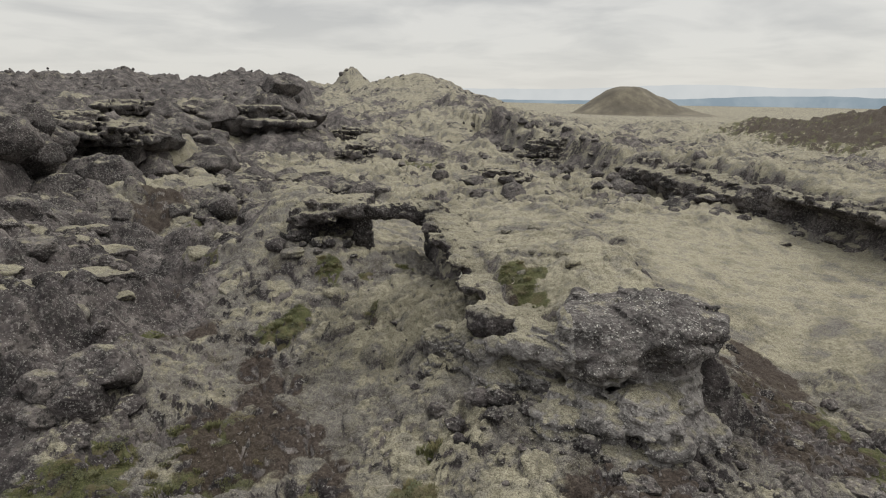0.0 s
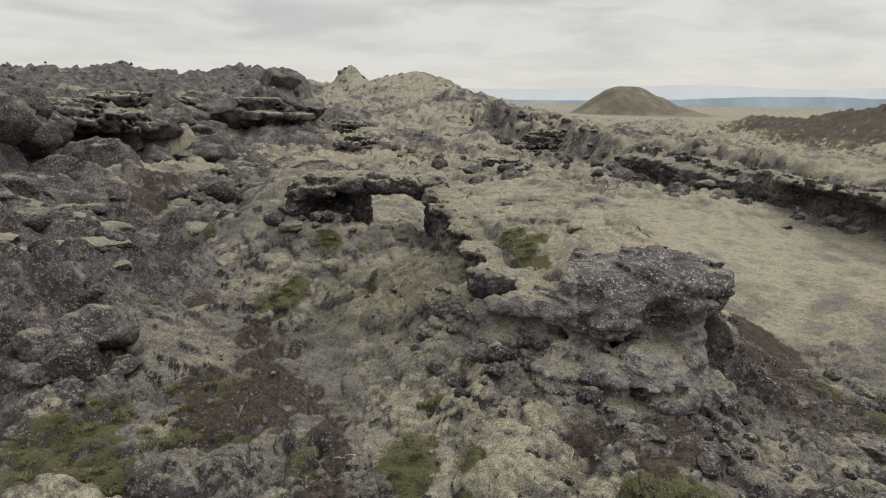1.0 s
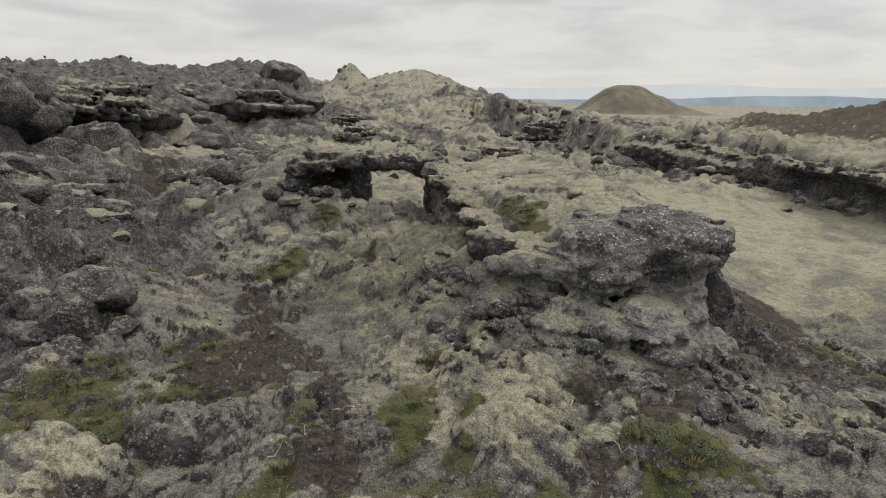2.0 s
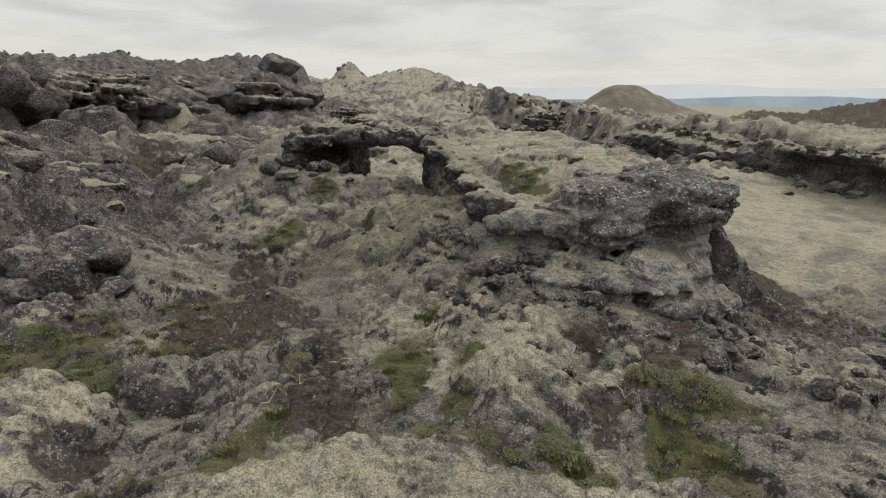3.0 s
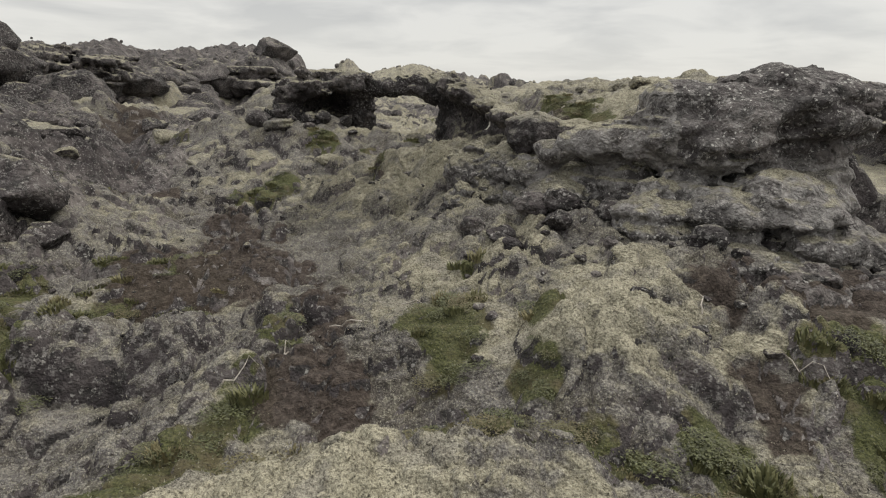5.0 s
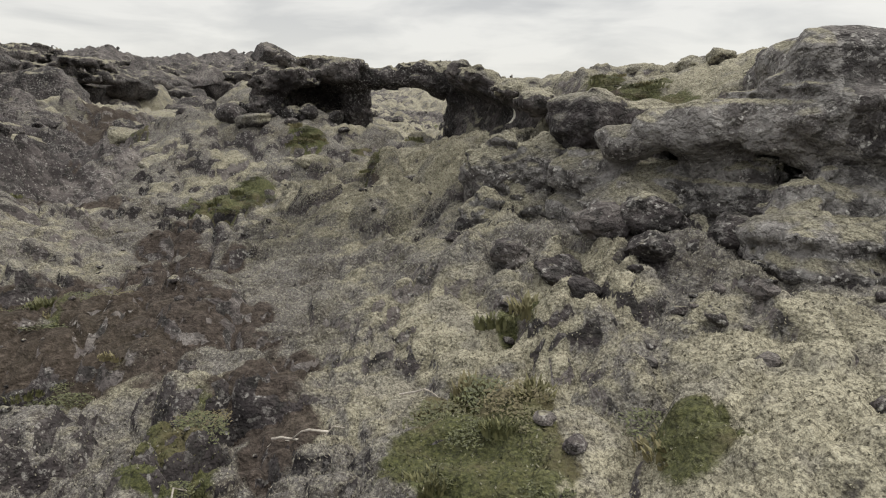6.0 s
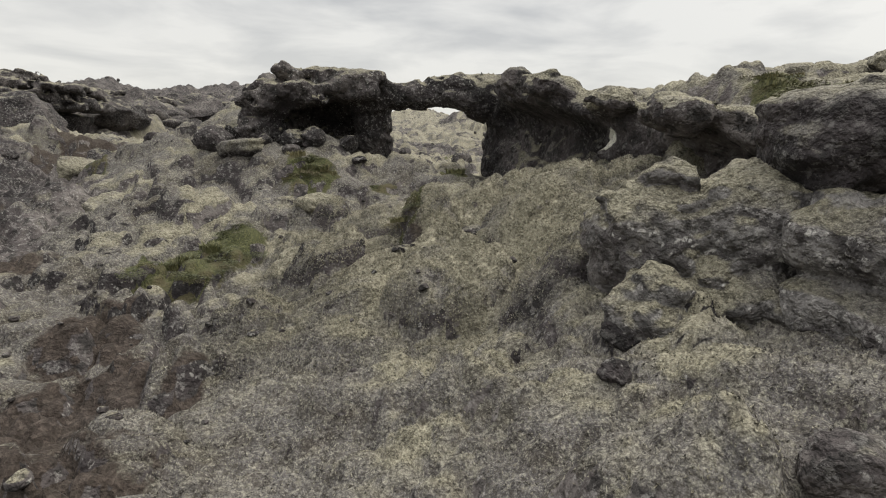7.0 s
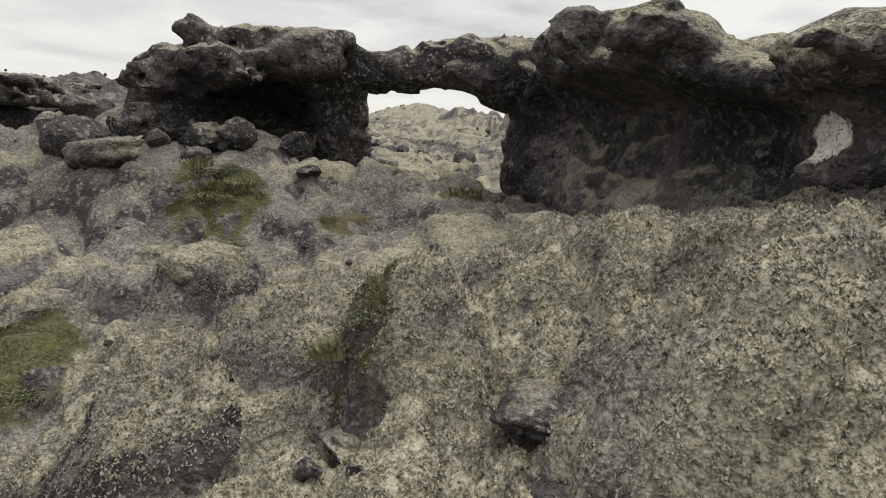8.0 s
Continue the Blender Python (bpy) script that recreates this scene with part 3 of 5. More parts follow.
def grid_mesh(name, verts, quads, mat):
    """A mesh from arrays of points and four-cornered faces."""
    me = bpy.data.meshes.new(name)
    me.vertices.add(len(verts))
    me.vertices.foreach_set("co", np.ascontiguousarray(verts, np.float32).ravel())
    me.loops.add(quads.size)
    me.loops.foreach_set("vertex_index", np.ascontiguousarray(quads, np.int32).ravel())
    me.polygons.add(len(quads))
    me.polygons.foreach_set("loop_start", np.arange(0, quads.size, 4, dtype=np.int32))
    me.polygons.foreach_set("use_smooth", np.ones(len(quads), bool))
    me.update(calc_edges=True)
    me.validate()
    me.materials.append(mat)
    return new(name, me)


# ---- ground ----
def cover(x, y, z):
    """Shares of green growth, bare soil, bare lava and thick straw moss, with shade painted into the cracks."""
    green = 0 * x
    green = np.maximum(green, bell(x, y, -9.25, 20.12, 0.90, 1.54))
    green = np.maximum(green, bell(x, y, -3.58, 11.23, 0.42, 0.72))
    green = np.maximum(green, bell(x, y, -6.38, 9.91, 0.52, 0.88))
    green = np.maximum(green, bell(x, y, 1.31, 9.82, 0.39, 0.66))
    green = np.maximum(green, bell(x, y, -1.81, 43.67, 1.22, 2.07))
    green = np.maximum(green, bell(x, y, 1.72, 10.14, 0.23, 0.39))
    green = np.maximum(green, bell(x, y, -0.60, 5.22, 0.36, 0.62))
    green = np.maximum(green, bell(x, y, 0.30, 4.94, 0.11, 0.19))
    green = np.maximum(green, bell(x, y, -5.06, 6.54, 0.34, 0.58))
    green = np.maximum(green, bell(x, y, -4.99, 5.40, 0.53, 0.90))
    green = np.maximum(green, bell(x, y, 0.77, 7.44, 0.20, 0.34))
    green = np.maximum(green, bell(x, y, -4.27, 5.33, 0.53, 0.90))
    green = np.maximum(green, bell(x, y, -3.42, 6.90, 0.38, 0.64))
    green = np.maximum(green, bell(x, y, -1.86, 5.57, 0.30, 0.51))
    green = np.maximum(green, bell(x, y, -1.90, 4.46, 0.25, 0.43))
    green = np.maximum(green, bell(x, y, -2.08, 3.76, 0.27, 0.46))
    green = np.maximum(green, bell(x, y, 1.05, 3.66, 0.27, 0.45))
    green = np.maximum(green, bell(x, y, 2.22, 3.69, 0.44, 0.75))
    green = np.maximum(green, bell(x, y, 0.08, 4.37, 0.17, 0.28))
    green = np.maximum(green, bell(x, y, -3.49, 7.43, 0.31, 0.53))
    green = np.maximum(green, bell(x, y, -3.34, 11.26, 0.22, 0.37))
    green = np.maximum(green, bell(x, y, -3.92, 11.10, 0.25, 0.43))
    green = np.maximum(green, bell(x, y, -0.23, 6.39, 0.14, 0.23))
    green = np.maximum(green, bell(x, y, 0.86, 7.61, 0.20, 0.33))
    green = np.maximum(green, bell(x, y, -0.46, 5.29, 0.28, 0.47))
    green = np.maximum(green, bell(x, y, 0.21, 4.95, 0.14, 0.23))
    green = np.maximum(green, bell(x, y, -1.89, 5.59, 0.28, 0.47))
    green = np.maximum(green, bell(x, y, -6.59, 14.44, 0.37, 0.63))
    green = np.maximum(green, bell(x, y, -3.09, 13.43, 0.31, 0.52))
    green = np.maximum(green, bell(x, y, 1.55, 10.06, 0.18, 0.31))
    green = np.maximum(green, bell(x, y, -2.96, 13.20, 0.21, 0.36))
    green = np.maximum(green, bell(x, y, -1.60, 10.68, 0.09, 0.15))
    green = np.maximum(green, bell(x, y, -1.07, 13.70, 0.25, 0.43))
    green = np.maximum(green, bell(x, y, -2.10, 13.31, 0.15, 0.25))
    green = np.maximum(green, 0.8 * bell(x, y, -3.7, 7.3, 0.7, 0.6))
    green = np.maximum(green, 0.55 * bell(x, y, -4.8, 5.4, 1.6, 1.2))
    behind = step(0.02, 0.10, -brow_line(x, y)) * (1 - step(0.3, 0.9, -brow_line(x, y))) * bell(x, 0 * y, -0.6, 0, 2.6, 1)
    green = np.maximum(green, 0.62 * behind)
    green = np.maximum(green, 0.55 * bell(x, y, 6.4, 8.4, 2.0, 3.0))
    green = np.maximum(green, 1.1 * bell(x, y, -1.58, 10.85, 0.11, 0.09))
    green = np.maximum(green, 0.8 * bell(x, y, 2.6, 4.4, 0.8, 0.5))
    green = np.maximum(green, 0.8 * bell(x, y, -3.3, 6.6, 0.8, 0.5))
    green = np.maximum(green, 0.75 * bell(x, y, -4.9, 5.9, 1.1, 0.6))
    green = np.maximum(green, 0.62 * step(0.02, 0.25, bell(x, y, 150, 125, 60, 62)))
    green = np.maximum(green, bell(x, y, 1.35, 8.95, 0.5, 0.45))
    green = 1.75 * green * (0.8 + 0.9 * fbm(x * 1.3, y * 1.3, 5.0, 3)) + 0.28 * fbm(x * 0.9, y * 0.9, 5.0, 3) * (1 - step(0, 0.06, brow_line(x, y))) - 0.5 * step(0, 0.1, brow_line(x, y)) * bell(x, y, -0.4, 2.2, 2.2, 2.0)
    soil = 0 * x
    soil = np.maximum(soil, bell(x, y, -1.56, 4.68, 0.31, 0.52))
    soil = np.maximum(soil, bell(x, y, -1.17, 4.30, 0.28, 0.48))
    soil = np.maximum(soil, bell(x, y, -1.70, 6.25, 0.26, 0.45))
    soil = np.maximum(soil, bell(x, y, -3.24, 7.21, 0.43, 0.73))
    soil = np.maximum(soil, bell(x, y, 1.49, 4.35, 0.30, 0.51))
    soil = np.maximum(soil, bell(x, y, 1.54, 5.03, 0.33, 0.57))
    soil = np.maximum(soil, bell(x, y, -3.82, 9.65, 0.40, 0.69))
    soil = np.maximum(soil, bell(x, y, -11.36, 21.89, 0.88, 1.49))
    soil = np.maximum(soil, bell(x, y, -11.87, 23.39, 0.79, 1.35))
    soil = np.maximum(soil, bell(x, y, -2.92, 7.59, 0.60, 1.02))
    soil = np.maximum(soil, bell(x, y, -5.87, 10.97, 0.62, 1.05))
    soil = np.maximum(soil, bell(x, y, 7.40, 11.56, 0.77, 1.31))
    soil = np.maximum(soil, bell(x, y, -1.49, 5.61, 0.21, 0.35))
    soil = np.maximum(soil, bell(x, y, -2.24, 7.27, 0.27, 0.47))
    soil = np.maximum(soil, bell(x, y, -3.78, 7.16, 0.26, 0.44))
    soil = np.maximum(soil, bell(x, y, -3.28, 8.35, 0.21, 0.36))
    soil = np.maximum(soil, bell(x, y, -2.82, 8.84, 0.18, 0.31))
    soil = np.maximum(soil, bell(x, y, -3.97, 4.45, 0.37, 0.63))
    soil = np.maximum(soil, bell(x, y, 2.38, 5.05, 0.24, 0.40))
    soil = np.maximum(soil, 0.8 * np.exp(-(gully_line(x, y) / 0.6) ** 2) * step(9, 12, y) * (1 - step(22, 28, y)))
    soil = np.maximum(soil, 0.75 * bell(x, y, 5.6, 7.4, 1.3, 1.8))
    soil = np.maximum(soil, 0.85 * bell(x, y, -3.0, 6.9, 1.2, 0.7))
    soil = np.maximum(soil, 0.6 * bell(x, y, -2.5, 7.4, 0.5, 0.7))
    soil = np.maximum(soil, 0.7 * bell(x, y, -3.4, 8.8, 0.6, 0.7))
    soil = np.maximum(soil, 0.72 * bell(x, y, 330, 1000, 150, 150))
    soil = np.maximum(soil, 0.6 * bell(x, y, 6.0, 9.5, 1.6, 2.4))
    soil = np.maximum(soil, 0.8 * bell(x, y, -1.05, 10.4, 0.16, 0.13))
    soil = np.maximum(soil, 0.8 * bell(x, y, -1.12, 10.08, 0.12, 0.2))
    soil = np.maximum(soil, 0.8 * bell(x, y, -1.62, 10.5, 0.15, 0.1))
    soil = np.maximum(soil, 0.7 * bell(x, y, 1.0, 9.2, 0.4, 0.7))
    soil = np.maximum(soil, 0.75 * bell(x, y, -3.6, 7.6, 0.9, 0.7))
    soil = np.maximum(soil, 0.75 * bell(x, y, 2.3, 5.3, 0.9, 0.6))
    soil = np.maximum(soil, 0.62 * step(0.02, 0.25, bell(x, y, 150, 125, 60, 62)))
    soil = 1.42 * soil * (0.85 + 0.8 * fbm(x * 1.1, y * 1.1, 9.0, 3)) - 0.6 * step(0, 0.1, brow_line(x, y)) * bell(x, y, -0.4, 2.2, 2.2, 2.0) + 0.15 * fbm(x * 0.7, y * 0.7, 6.0, 3)
    soil = soil * (1 - 0.7 * bell(x, y, 1.2, 4.8, 0.9, 0.6)) * (1 - 0.85 * bell(x, y, -3.4, 5.7, 0.9, 0.5)) * (1 - 0.9 * bell(x, y, -4.45, 4.75, 0.9, 0.5))
    green = green * (1 - 0.7 * bell(x, y, -3.4, 5.7, 0.9, 0.5)) * (1 - 0.9 * bell(x, y, -4.45, 4.75, 0.9, 0.5))
    d = np.hypot(x, y - 6)
    bare = 0.68 * step(4.6, 7.0, -x) * (1 - step(16, 24, y)) + 0.45 * bell(x, y, 5.0, 6.5, 1.8, 2.4) + 0.20 * wild(x, y) + 0.24 * fbm(x * 0.8, y * 0.8, 3.0, 3) + 0.12 * fbm(x * 0.09, y * 0.06, 3.0, 4) + 0.01
    bare = bare + 0.40 * step(45, 80, d) * step(0.12, 0.3, -x / np.maximum(y, 1)) * (1 - step(500, 700, d))
    bare = bare + 0.16 * step(19, 27, y) * (1 - step(200, 300, d))
    bare = bare + (0.55 * fbm(x * 0.15, y * 0.07, 4.0, 4) + 0.1) * step(30, 45, d)
    bare = bare * (1 - field(x, y)) * (1 - step(0.02, 0.25, bell(x, y, 150, 125, 60, 62)))
    straw = 0.15 + 0.42 * step(16, 25, y) + 0.34 * field(x, y) + 0.5 * (1 - 0.75 * field(x, y)) * fbm(x * 0.35, y * 0.35, 8.0, 3)
    straw = straw + 0.45 * bell(x, y, -8.34, 40.76, 2.90, 4.93)
    straw = straw + 0.45 * bell(x, y, -15.33, 42.46, 3.58, 6.08)
    straw = straw + 0.45 * bell(x, y, -6.98, 14.01, 0.99, 1.68)
    straw = straw + 0.45 * bell(x, y, -5.73, 14.47, 0.98, 1.66)
    straw = straw + 0.45 * bell(x, y, -1.48, 3.07, 0.98, 1.67)
    straw = straw + 0.45 * bell(x, y, 0.47, 4.54, 0.41, 0.70)
    straw = straw + 0.45 * bell(x, y, -4.28, 4.77, 0.52, 0.89)
    straw = straw + 0.45 * bell(x, y, 2.57, 4.60, 0.40, 0.67)
    straw = straw + 0.45 * bell(x, y, 0.46, 5.01, 0.31, 0.53)
    straw = straw + 0.45 * bell(x, y, -0.41, 7.36, 0.26, 0.44)
    straw = straw + 0.45 * bell(x, y, -0.65, 6.88, 0.24, 0.41)
    straw = straw + 0.45 * bell(x, y, 0.48, 10.00, 0.28, 0.48)
    straw = straw + 0.45 * bell(x, y, -0.30, 10.54, 0.24, 0.41)
    straw = straw + 0.45 * bell(x, y, -4.71, 13.51, 0.41, 0.70)
    straw = straw + 0.45 * bell(x, y, -0.38, 10.59, 0.19, 0.33)
    straw = straw + 0.45 * bell(x, y, 8.60, 20.06, 3.39, 5.76)
    straw = straw + 0.45 * bell(x, y, -2.26, 33.38, 2.02, 3.43)
    wx, wy = bent(x, y)
    # cracks between cushions: some soil and lava, and crease shade painted as darker cover
    crack_shade = 1 - step(0.10, 0.50, domes(wx * 2.2, wy * 2.6, 2, 0.35, 0.5)) * (0.45 + 0.55 * step(0.08, 0.45, domes(wx * 5.2, wy * 5.8, 3, 0.35, 0.5)))
    crack_shade = crack_shade * (1 - step(20, 40, d)) * (1 - 0.7 * field(x, y)) * (1 - 0.8 * bell(x, y, -0.3, 2.2, 2.4, 1.6))
    bare = bare + 0.16 * crack_shade
    soil = np.maximum(soil, 0) + 0.10 * crack_shade
    straw = straw - 0.32 * crack_shade + 0.10
    straw = straw - 0.40 * bell(x, y, -1.7, 7.4, 1.1, 1.7) + 0.25 * bell(x, y, -2.2, 11.6, 1.6, 1.3)
    straw = straw + 0.5 * ridge_body(x, y)[1] + 0.12 * bell(x, y, -0.3, 2.2, 2.4, 1.9) + 0.75 * bell(x, y, -0.8, 10.6, 2.0, 2.2) + 0.25 * bell(x, y, 0.2, 6.4, 1.2, 1.0) - 0.3 * bell(x, y, -3.0, 8.2, 1.5, 2.4) - 0.25 * bell(x, y, -6.0, 13.0, 2.5, 3.5) - 0.5 * bell(x, y, 6.2, 8.0, 2.6, 3.6) - 0.40 * bell(x, y, -5.0, 6.0, 2.4, 2.8) + 0.45 * bell(x, y, -3.4, 5.75, 0.7, 0.4) + 0.55 * bell(x, y, -4.45, 4.75, 0.8, 0.45) - 0.2 * bell(x, y, -2.2, 6.4, 1.0, 1.2) + 0.75 * bell(x, y, 0.9, 4.9, 1.1, 0.9) - 0.15 * bell(x, y, 3.0, 5.0, 1.4, 1.2) + 0.35 * bell(x, y, -0.5, 8.0, 1.3, 2.2) + 0.36 * step(-0.03, 0.08, brow_line(x, y)) * bell(x, y, -0.4, 2.2, 2.8, 2.4) - 0.4 * step(0.03, 0.12, -brow_line(x, y)) * (1 - step(0.6, 1.3, -brow_line(x, y))) - 0.3 * bell(x, y, -3.6, 7.0, 1.6, 1.6) - 0.4 * step(4.6, 6.5, -x) * (1 - step(16, 22, y))
    return np.stack([np.clip(c, 0, 1) for c in (green, soil, bare, straw)], -1)


def build_ground():
    cx, cy = -0.7, -4.0
    fine = np.radians(np.arange(-46, 46.01, 0.115))
    rest = np.radians(np.arange(47, 313.5, 1.5))
    th = np.concatenate([fine, rest])
    r = [0.03]
    while r[-1] < 3.4:
        r.append(r[-1] * 1.2)
    while r[-1] < 60:
        r.append(r[-1] + max(0.024, r[-1] * (0.0030 if r[-1] < 18 else 0.0042 if r[-1] < 30 else 0.0068)))
    while r[-1] < 4600:
        r.append(r[-1] * 1.018)
    r = np.array(r)
    T, R = np.meshgrid(th, r, indexing="ij")
    x, y = cx + R * np.sin(T), cy + R * np.cos(T)
    z = land(x, y)
    verts = np.stack([x, y, z], -1).reshape(-1, 3)
    n, m = len(th), len(r)
    i = np.arange(n)[:, None] * m
    j = np.arange(m - 1)[None, :]
    nxt = (np.arange(n)[:, None] + 1) % n * m
    quads = np.stack([i + j, i + j + 1, nxt + j + 1, nxt + j], -1).reshape(-1, 4)
    ob = grid_mesh("ground", verts, quads, GROUND)
    col = ob.data.attributes.new("cover", "FLOAT_COLOR", "POINT")
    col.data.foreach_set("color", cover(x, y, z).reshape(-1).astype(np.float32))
    return tagged(ob, "uneven lava field under grey and straw-coloured moss", "ground", kind="structure")


build_ground()


# ---- lava outcrops ----
def surface(f, origin, h):
    """A skin of four-cornered faces round the part of a grid where f is below zero."""
    inside = f < 0
    n = np.array(f.shape)
    c = np.zeros(n - 1, int)
    corners = [(a, b, d) for a in (0, 1) for b in (0, 1) for d in (0, 1)]
    cut = lambda a, o: a[o[0]:n[0] - 1 + o[0], o[1]:n[1] - 1 + o[1], o[2]:n[2] - 1 + o[2]]
    for o in corners:
        c += cut(inside, o)
    live = (c > 0) & (c < 8)
    idx = np.full(live.shape, -1)
    idx[live] = np.arange(live.sum())
    base = np.argwhere(live)
    vals = {o: cut(f, o)[live] for o in corners}
    acc, cnt = np.zeros((len(base), 3)), np.zeros(len(base))
    for o in corners:
        for ax in range(3):
            if o[ax] == 0:
                p = list(o)
                p[ax] = 1
                va, vb = vals[o], vals[tuple(p)]
                hit = (va < 0) != (vb < 0)
                t = np.where(hit, va / np.where(hit, va - vb, 1), 0)
                q = np.tile(np.array(o, float), (len(base), 1))
                q[:, ax] = t
                acc[hit] += q[hit]
                cnt[hit] += 1
    verts = (base + acc / cnt[:, None]) * h + np.array(origin)
    quads = []
    for ax in range(3):
        u, v = [(1, 2), (2, 0), (0, 1)][ax]
        sl0, sl1 = [slice(1, -1)] * 3, [slice(1, -1)] * 3
        sl0[ax], sl1[ax] = slice(0, -1), slice(1, None)
        a, b = inside[tuple(sl0)], inside[tuple(sl1)]
        for sign, hits in ((1, a & ~b), (0, ~a & b)):
            e = np.argwhere(hits)
            e[:, u] += 1
            e[:, v] += 1
            ring = []
            for du, dv in ((-1, -1), (0, -1), (0, 0), (-1, 0)):
                k = e.copy()
                k[:, u] += du
                k[:, v] += dv
                ring.append(idx[k[:, 0], k[:, 1], k[:, 2]])
            quads.append(np.stack(ring if sign else ring[::-1], -1))
    return verts, np.concatenate(quads)


def smin(a, b, k):
    t = np.clip(0.5 + 0.5 * (b - a) / k, 0, 1)
    return b + (a - b) * t - k * t * (1 - t)


def smax(a, b, k):
    return -smin(-a, -b, k)


def ball(p, c, r):
    """A rough distance to an ellipsoid."""
    q = [(p[i] - c[i]) / r[i] for i in range(3)]
    return (np.sqrt(q[0] ** 2 + q[1] ** 2 + q[2] ** 2) - 1) * min(r)


def slab(p, c, half, turn=0.0, round_=0.1, dip=0.0):
    ct, st = math.cos(radians(turn)), math.sin(radians(turn))
    dx, dy = p[0] - c[0], p[1] - c[1]
    u, v = dx * ct + dy * st, dy * ct - dx * st
    q = [np.abs(w) - (s - round_) for w, s in zip((u, v, p[2] - c[2] - dip * u), half)]
    out = np.sqrt(sum(np.maximum(w, 0) ** 2 for w in q))
    return out + np.minimum(np.maximum(np.maximum(q[0], q[1]), q[2]), 0) - round_


def rod(p, a, b, ra, rb, squash=1.0):
    """A tapering bar from a to b, squash times as tall as wide."""
    ax = [p[i] - a[i] for i in range(3)]
    e = [b[i] - a[i] for i in range(3)]
    t = np.clip(sum(w * k for w, k in zip(ax, e)) / sum(k * k for k in e), 0, 1)
    dz = (ax[2] - t * e[2]) / squash
    return np.sqrt((ax[0] - t * e[0]) ** 2 + (ax[1] - t * e[1]) ** 2 + dz ** 2) - (ra + (rb - ra) * t)


def weathered(f, p, big, mid, small, band=0.5, layer=0.0):
    """Lumps, knobs, cracks and pits on a smooth form, worked out near its skin alone."""
    near = np.abs(f) < band
    x, y, z = (w[near] for w in p)
    x, y, z = x + 0.10 * grain(x * 2.1, y * 2.1, z * 2.1 + 5), y + 0.10 * grain(x * 2.1, y * 2.1, z * 2.1 + 9), z + 0.05 * grain(x * 2.1, y * 2.1, z * 2.1)
    g = f[near] + big * fbm(x * 1.2, y * 1.2, z * 1.2, 2)
    g = g - mid * (2.2 * np.abs(grain(x * 2.3, y * 2.3, z * 2.9)) - 0.45)
    g = g - small * (2.2 * np.abs(grain(x * 5.5, y * 5.5, z * 6.5)) - 0.4) - small * 0.6 * (2 * np.abs(grain(x * 12, y * 12, z * 12)) - 0.35)
    if layer:   # flow seams
        g = g + layer * (1 - step(0.0, 0.16, np.abs(grain(x * 0.6, y * 0.6, z * 2.8))))
    f[near] = g
    return f


def sculpt(name, low, high, h, form, mat, label, category, pieces=None, sort=None, mats=None):
    axes = [np.arange(a, b, h) for a, b in zip(low, high)]
    p = np.meshgrid(*axes, indexing="ij")
    f = form(p)
    for ax in range(3):   # close the skin at the box
        for end in (0, -1):
            s = [slice(None)] * 3
            s[ax] = end
            f[tuple(s)] = np.maximum(f[tuple(s)], 0.01)
    verts, quads = surface(f, low, h)
    if not pieces:
        return tagged(grid_mesh(name, verts, quads, mat), label, category)
    thing = tagged(new(name), label, category)
    thing.location = base = ((low[0] + high[0]) / 2, (low[1] + high[1]) / 2, low[2])
    which = sort(verts[quads].mean(axis=1))
    for k, piece in enumerate(pieces):
        q = quads[which == k]
        used, inv = np.unique(q, return_inverse=True)
        ob = grid_mesh(piece, verts[used] - np.array(base), inv.reshape(-1, 4), mats[k] if mats else mat)
        ob.parent = thing
    return thing


def tube_rim(y):
    """Plan line, height and undercut of the broken tube's rim, from the outcrop back to the arch."""
    x = np.interp(y, (8.2, 8.6, 10.0, 10.9, 11.5, 12.5, 13.2, 15.2), (0.58, 0.56, 0.40, 0.18, -0.04, -0.46, -0.58, -0.76))
    top = np.interp(y, (8.2, 8.6, 9.2, 10.0, 10.9, 12.0, 13.0, 14.5, 15.4), (1.92, 1.98, 1.88, 2.02, 2.06, 2.26, 2.36, 2.46, 2.52))
    cut = np.interp(y, (8.2, 8.8, 9.4, 10.2, 10.7, 11.4, 11.9, 13.5, 14.8, 15.4), (0.0, 0.06, 0.32, 0.26, 0.10, 0.12, 0.48, 0.55, 0.18, 0.02))
    return x, top, cut


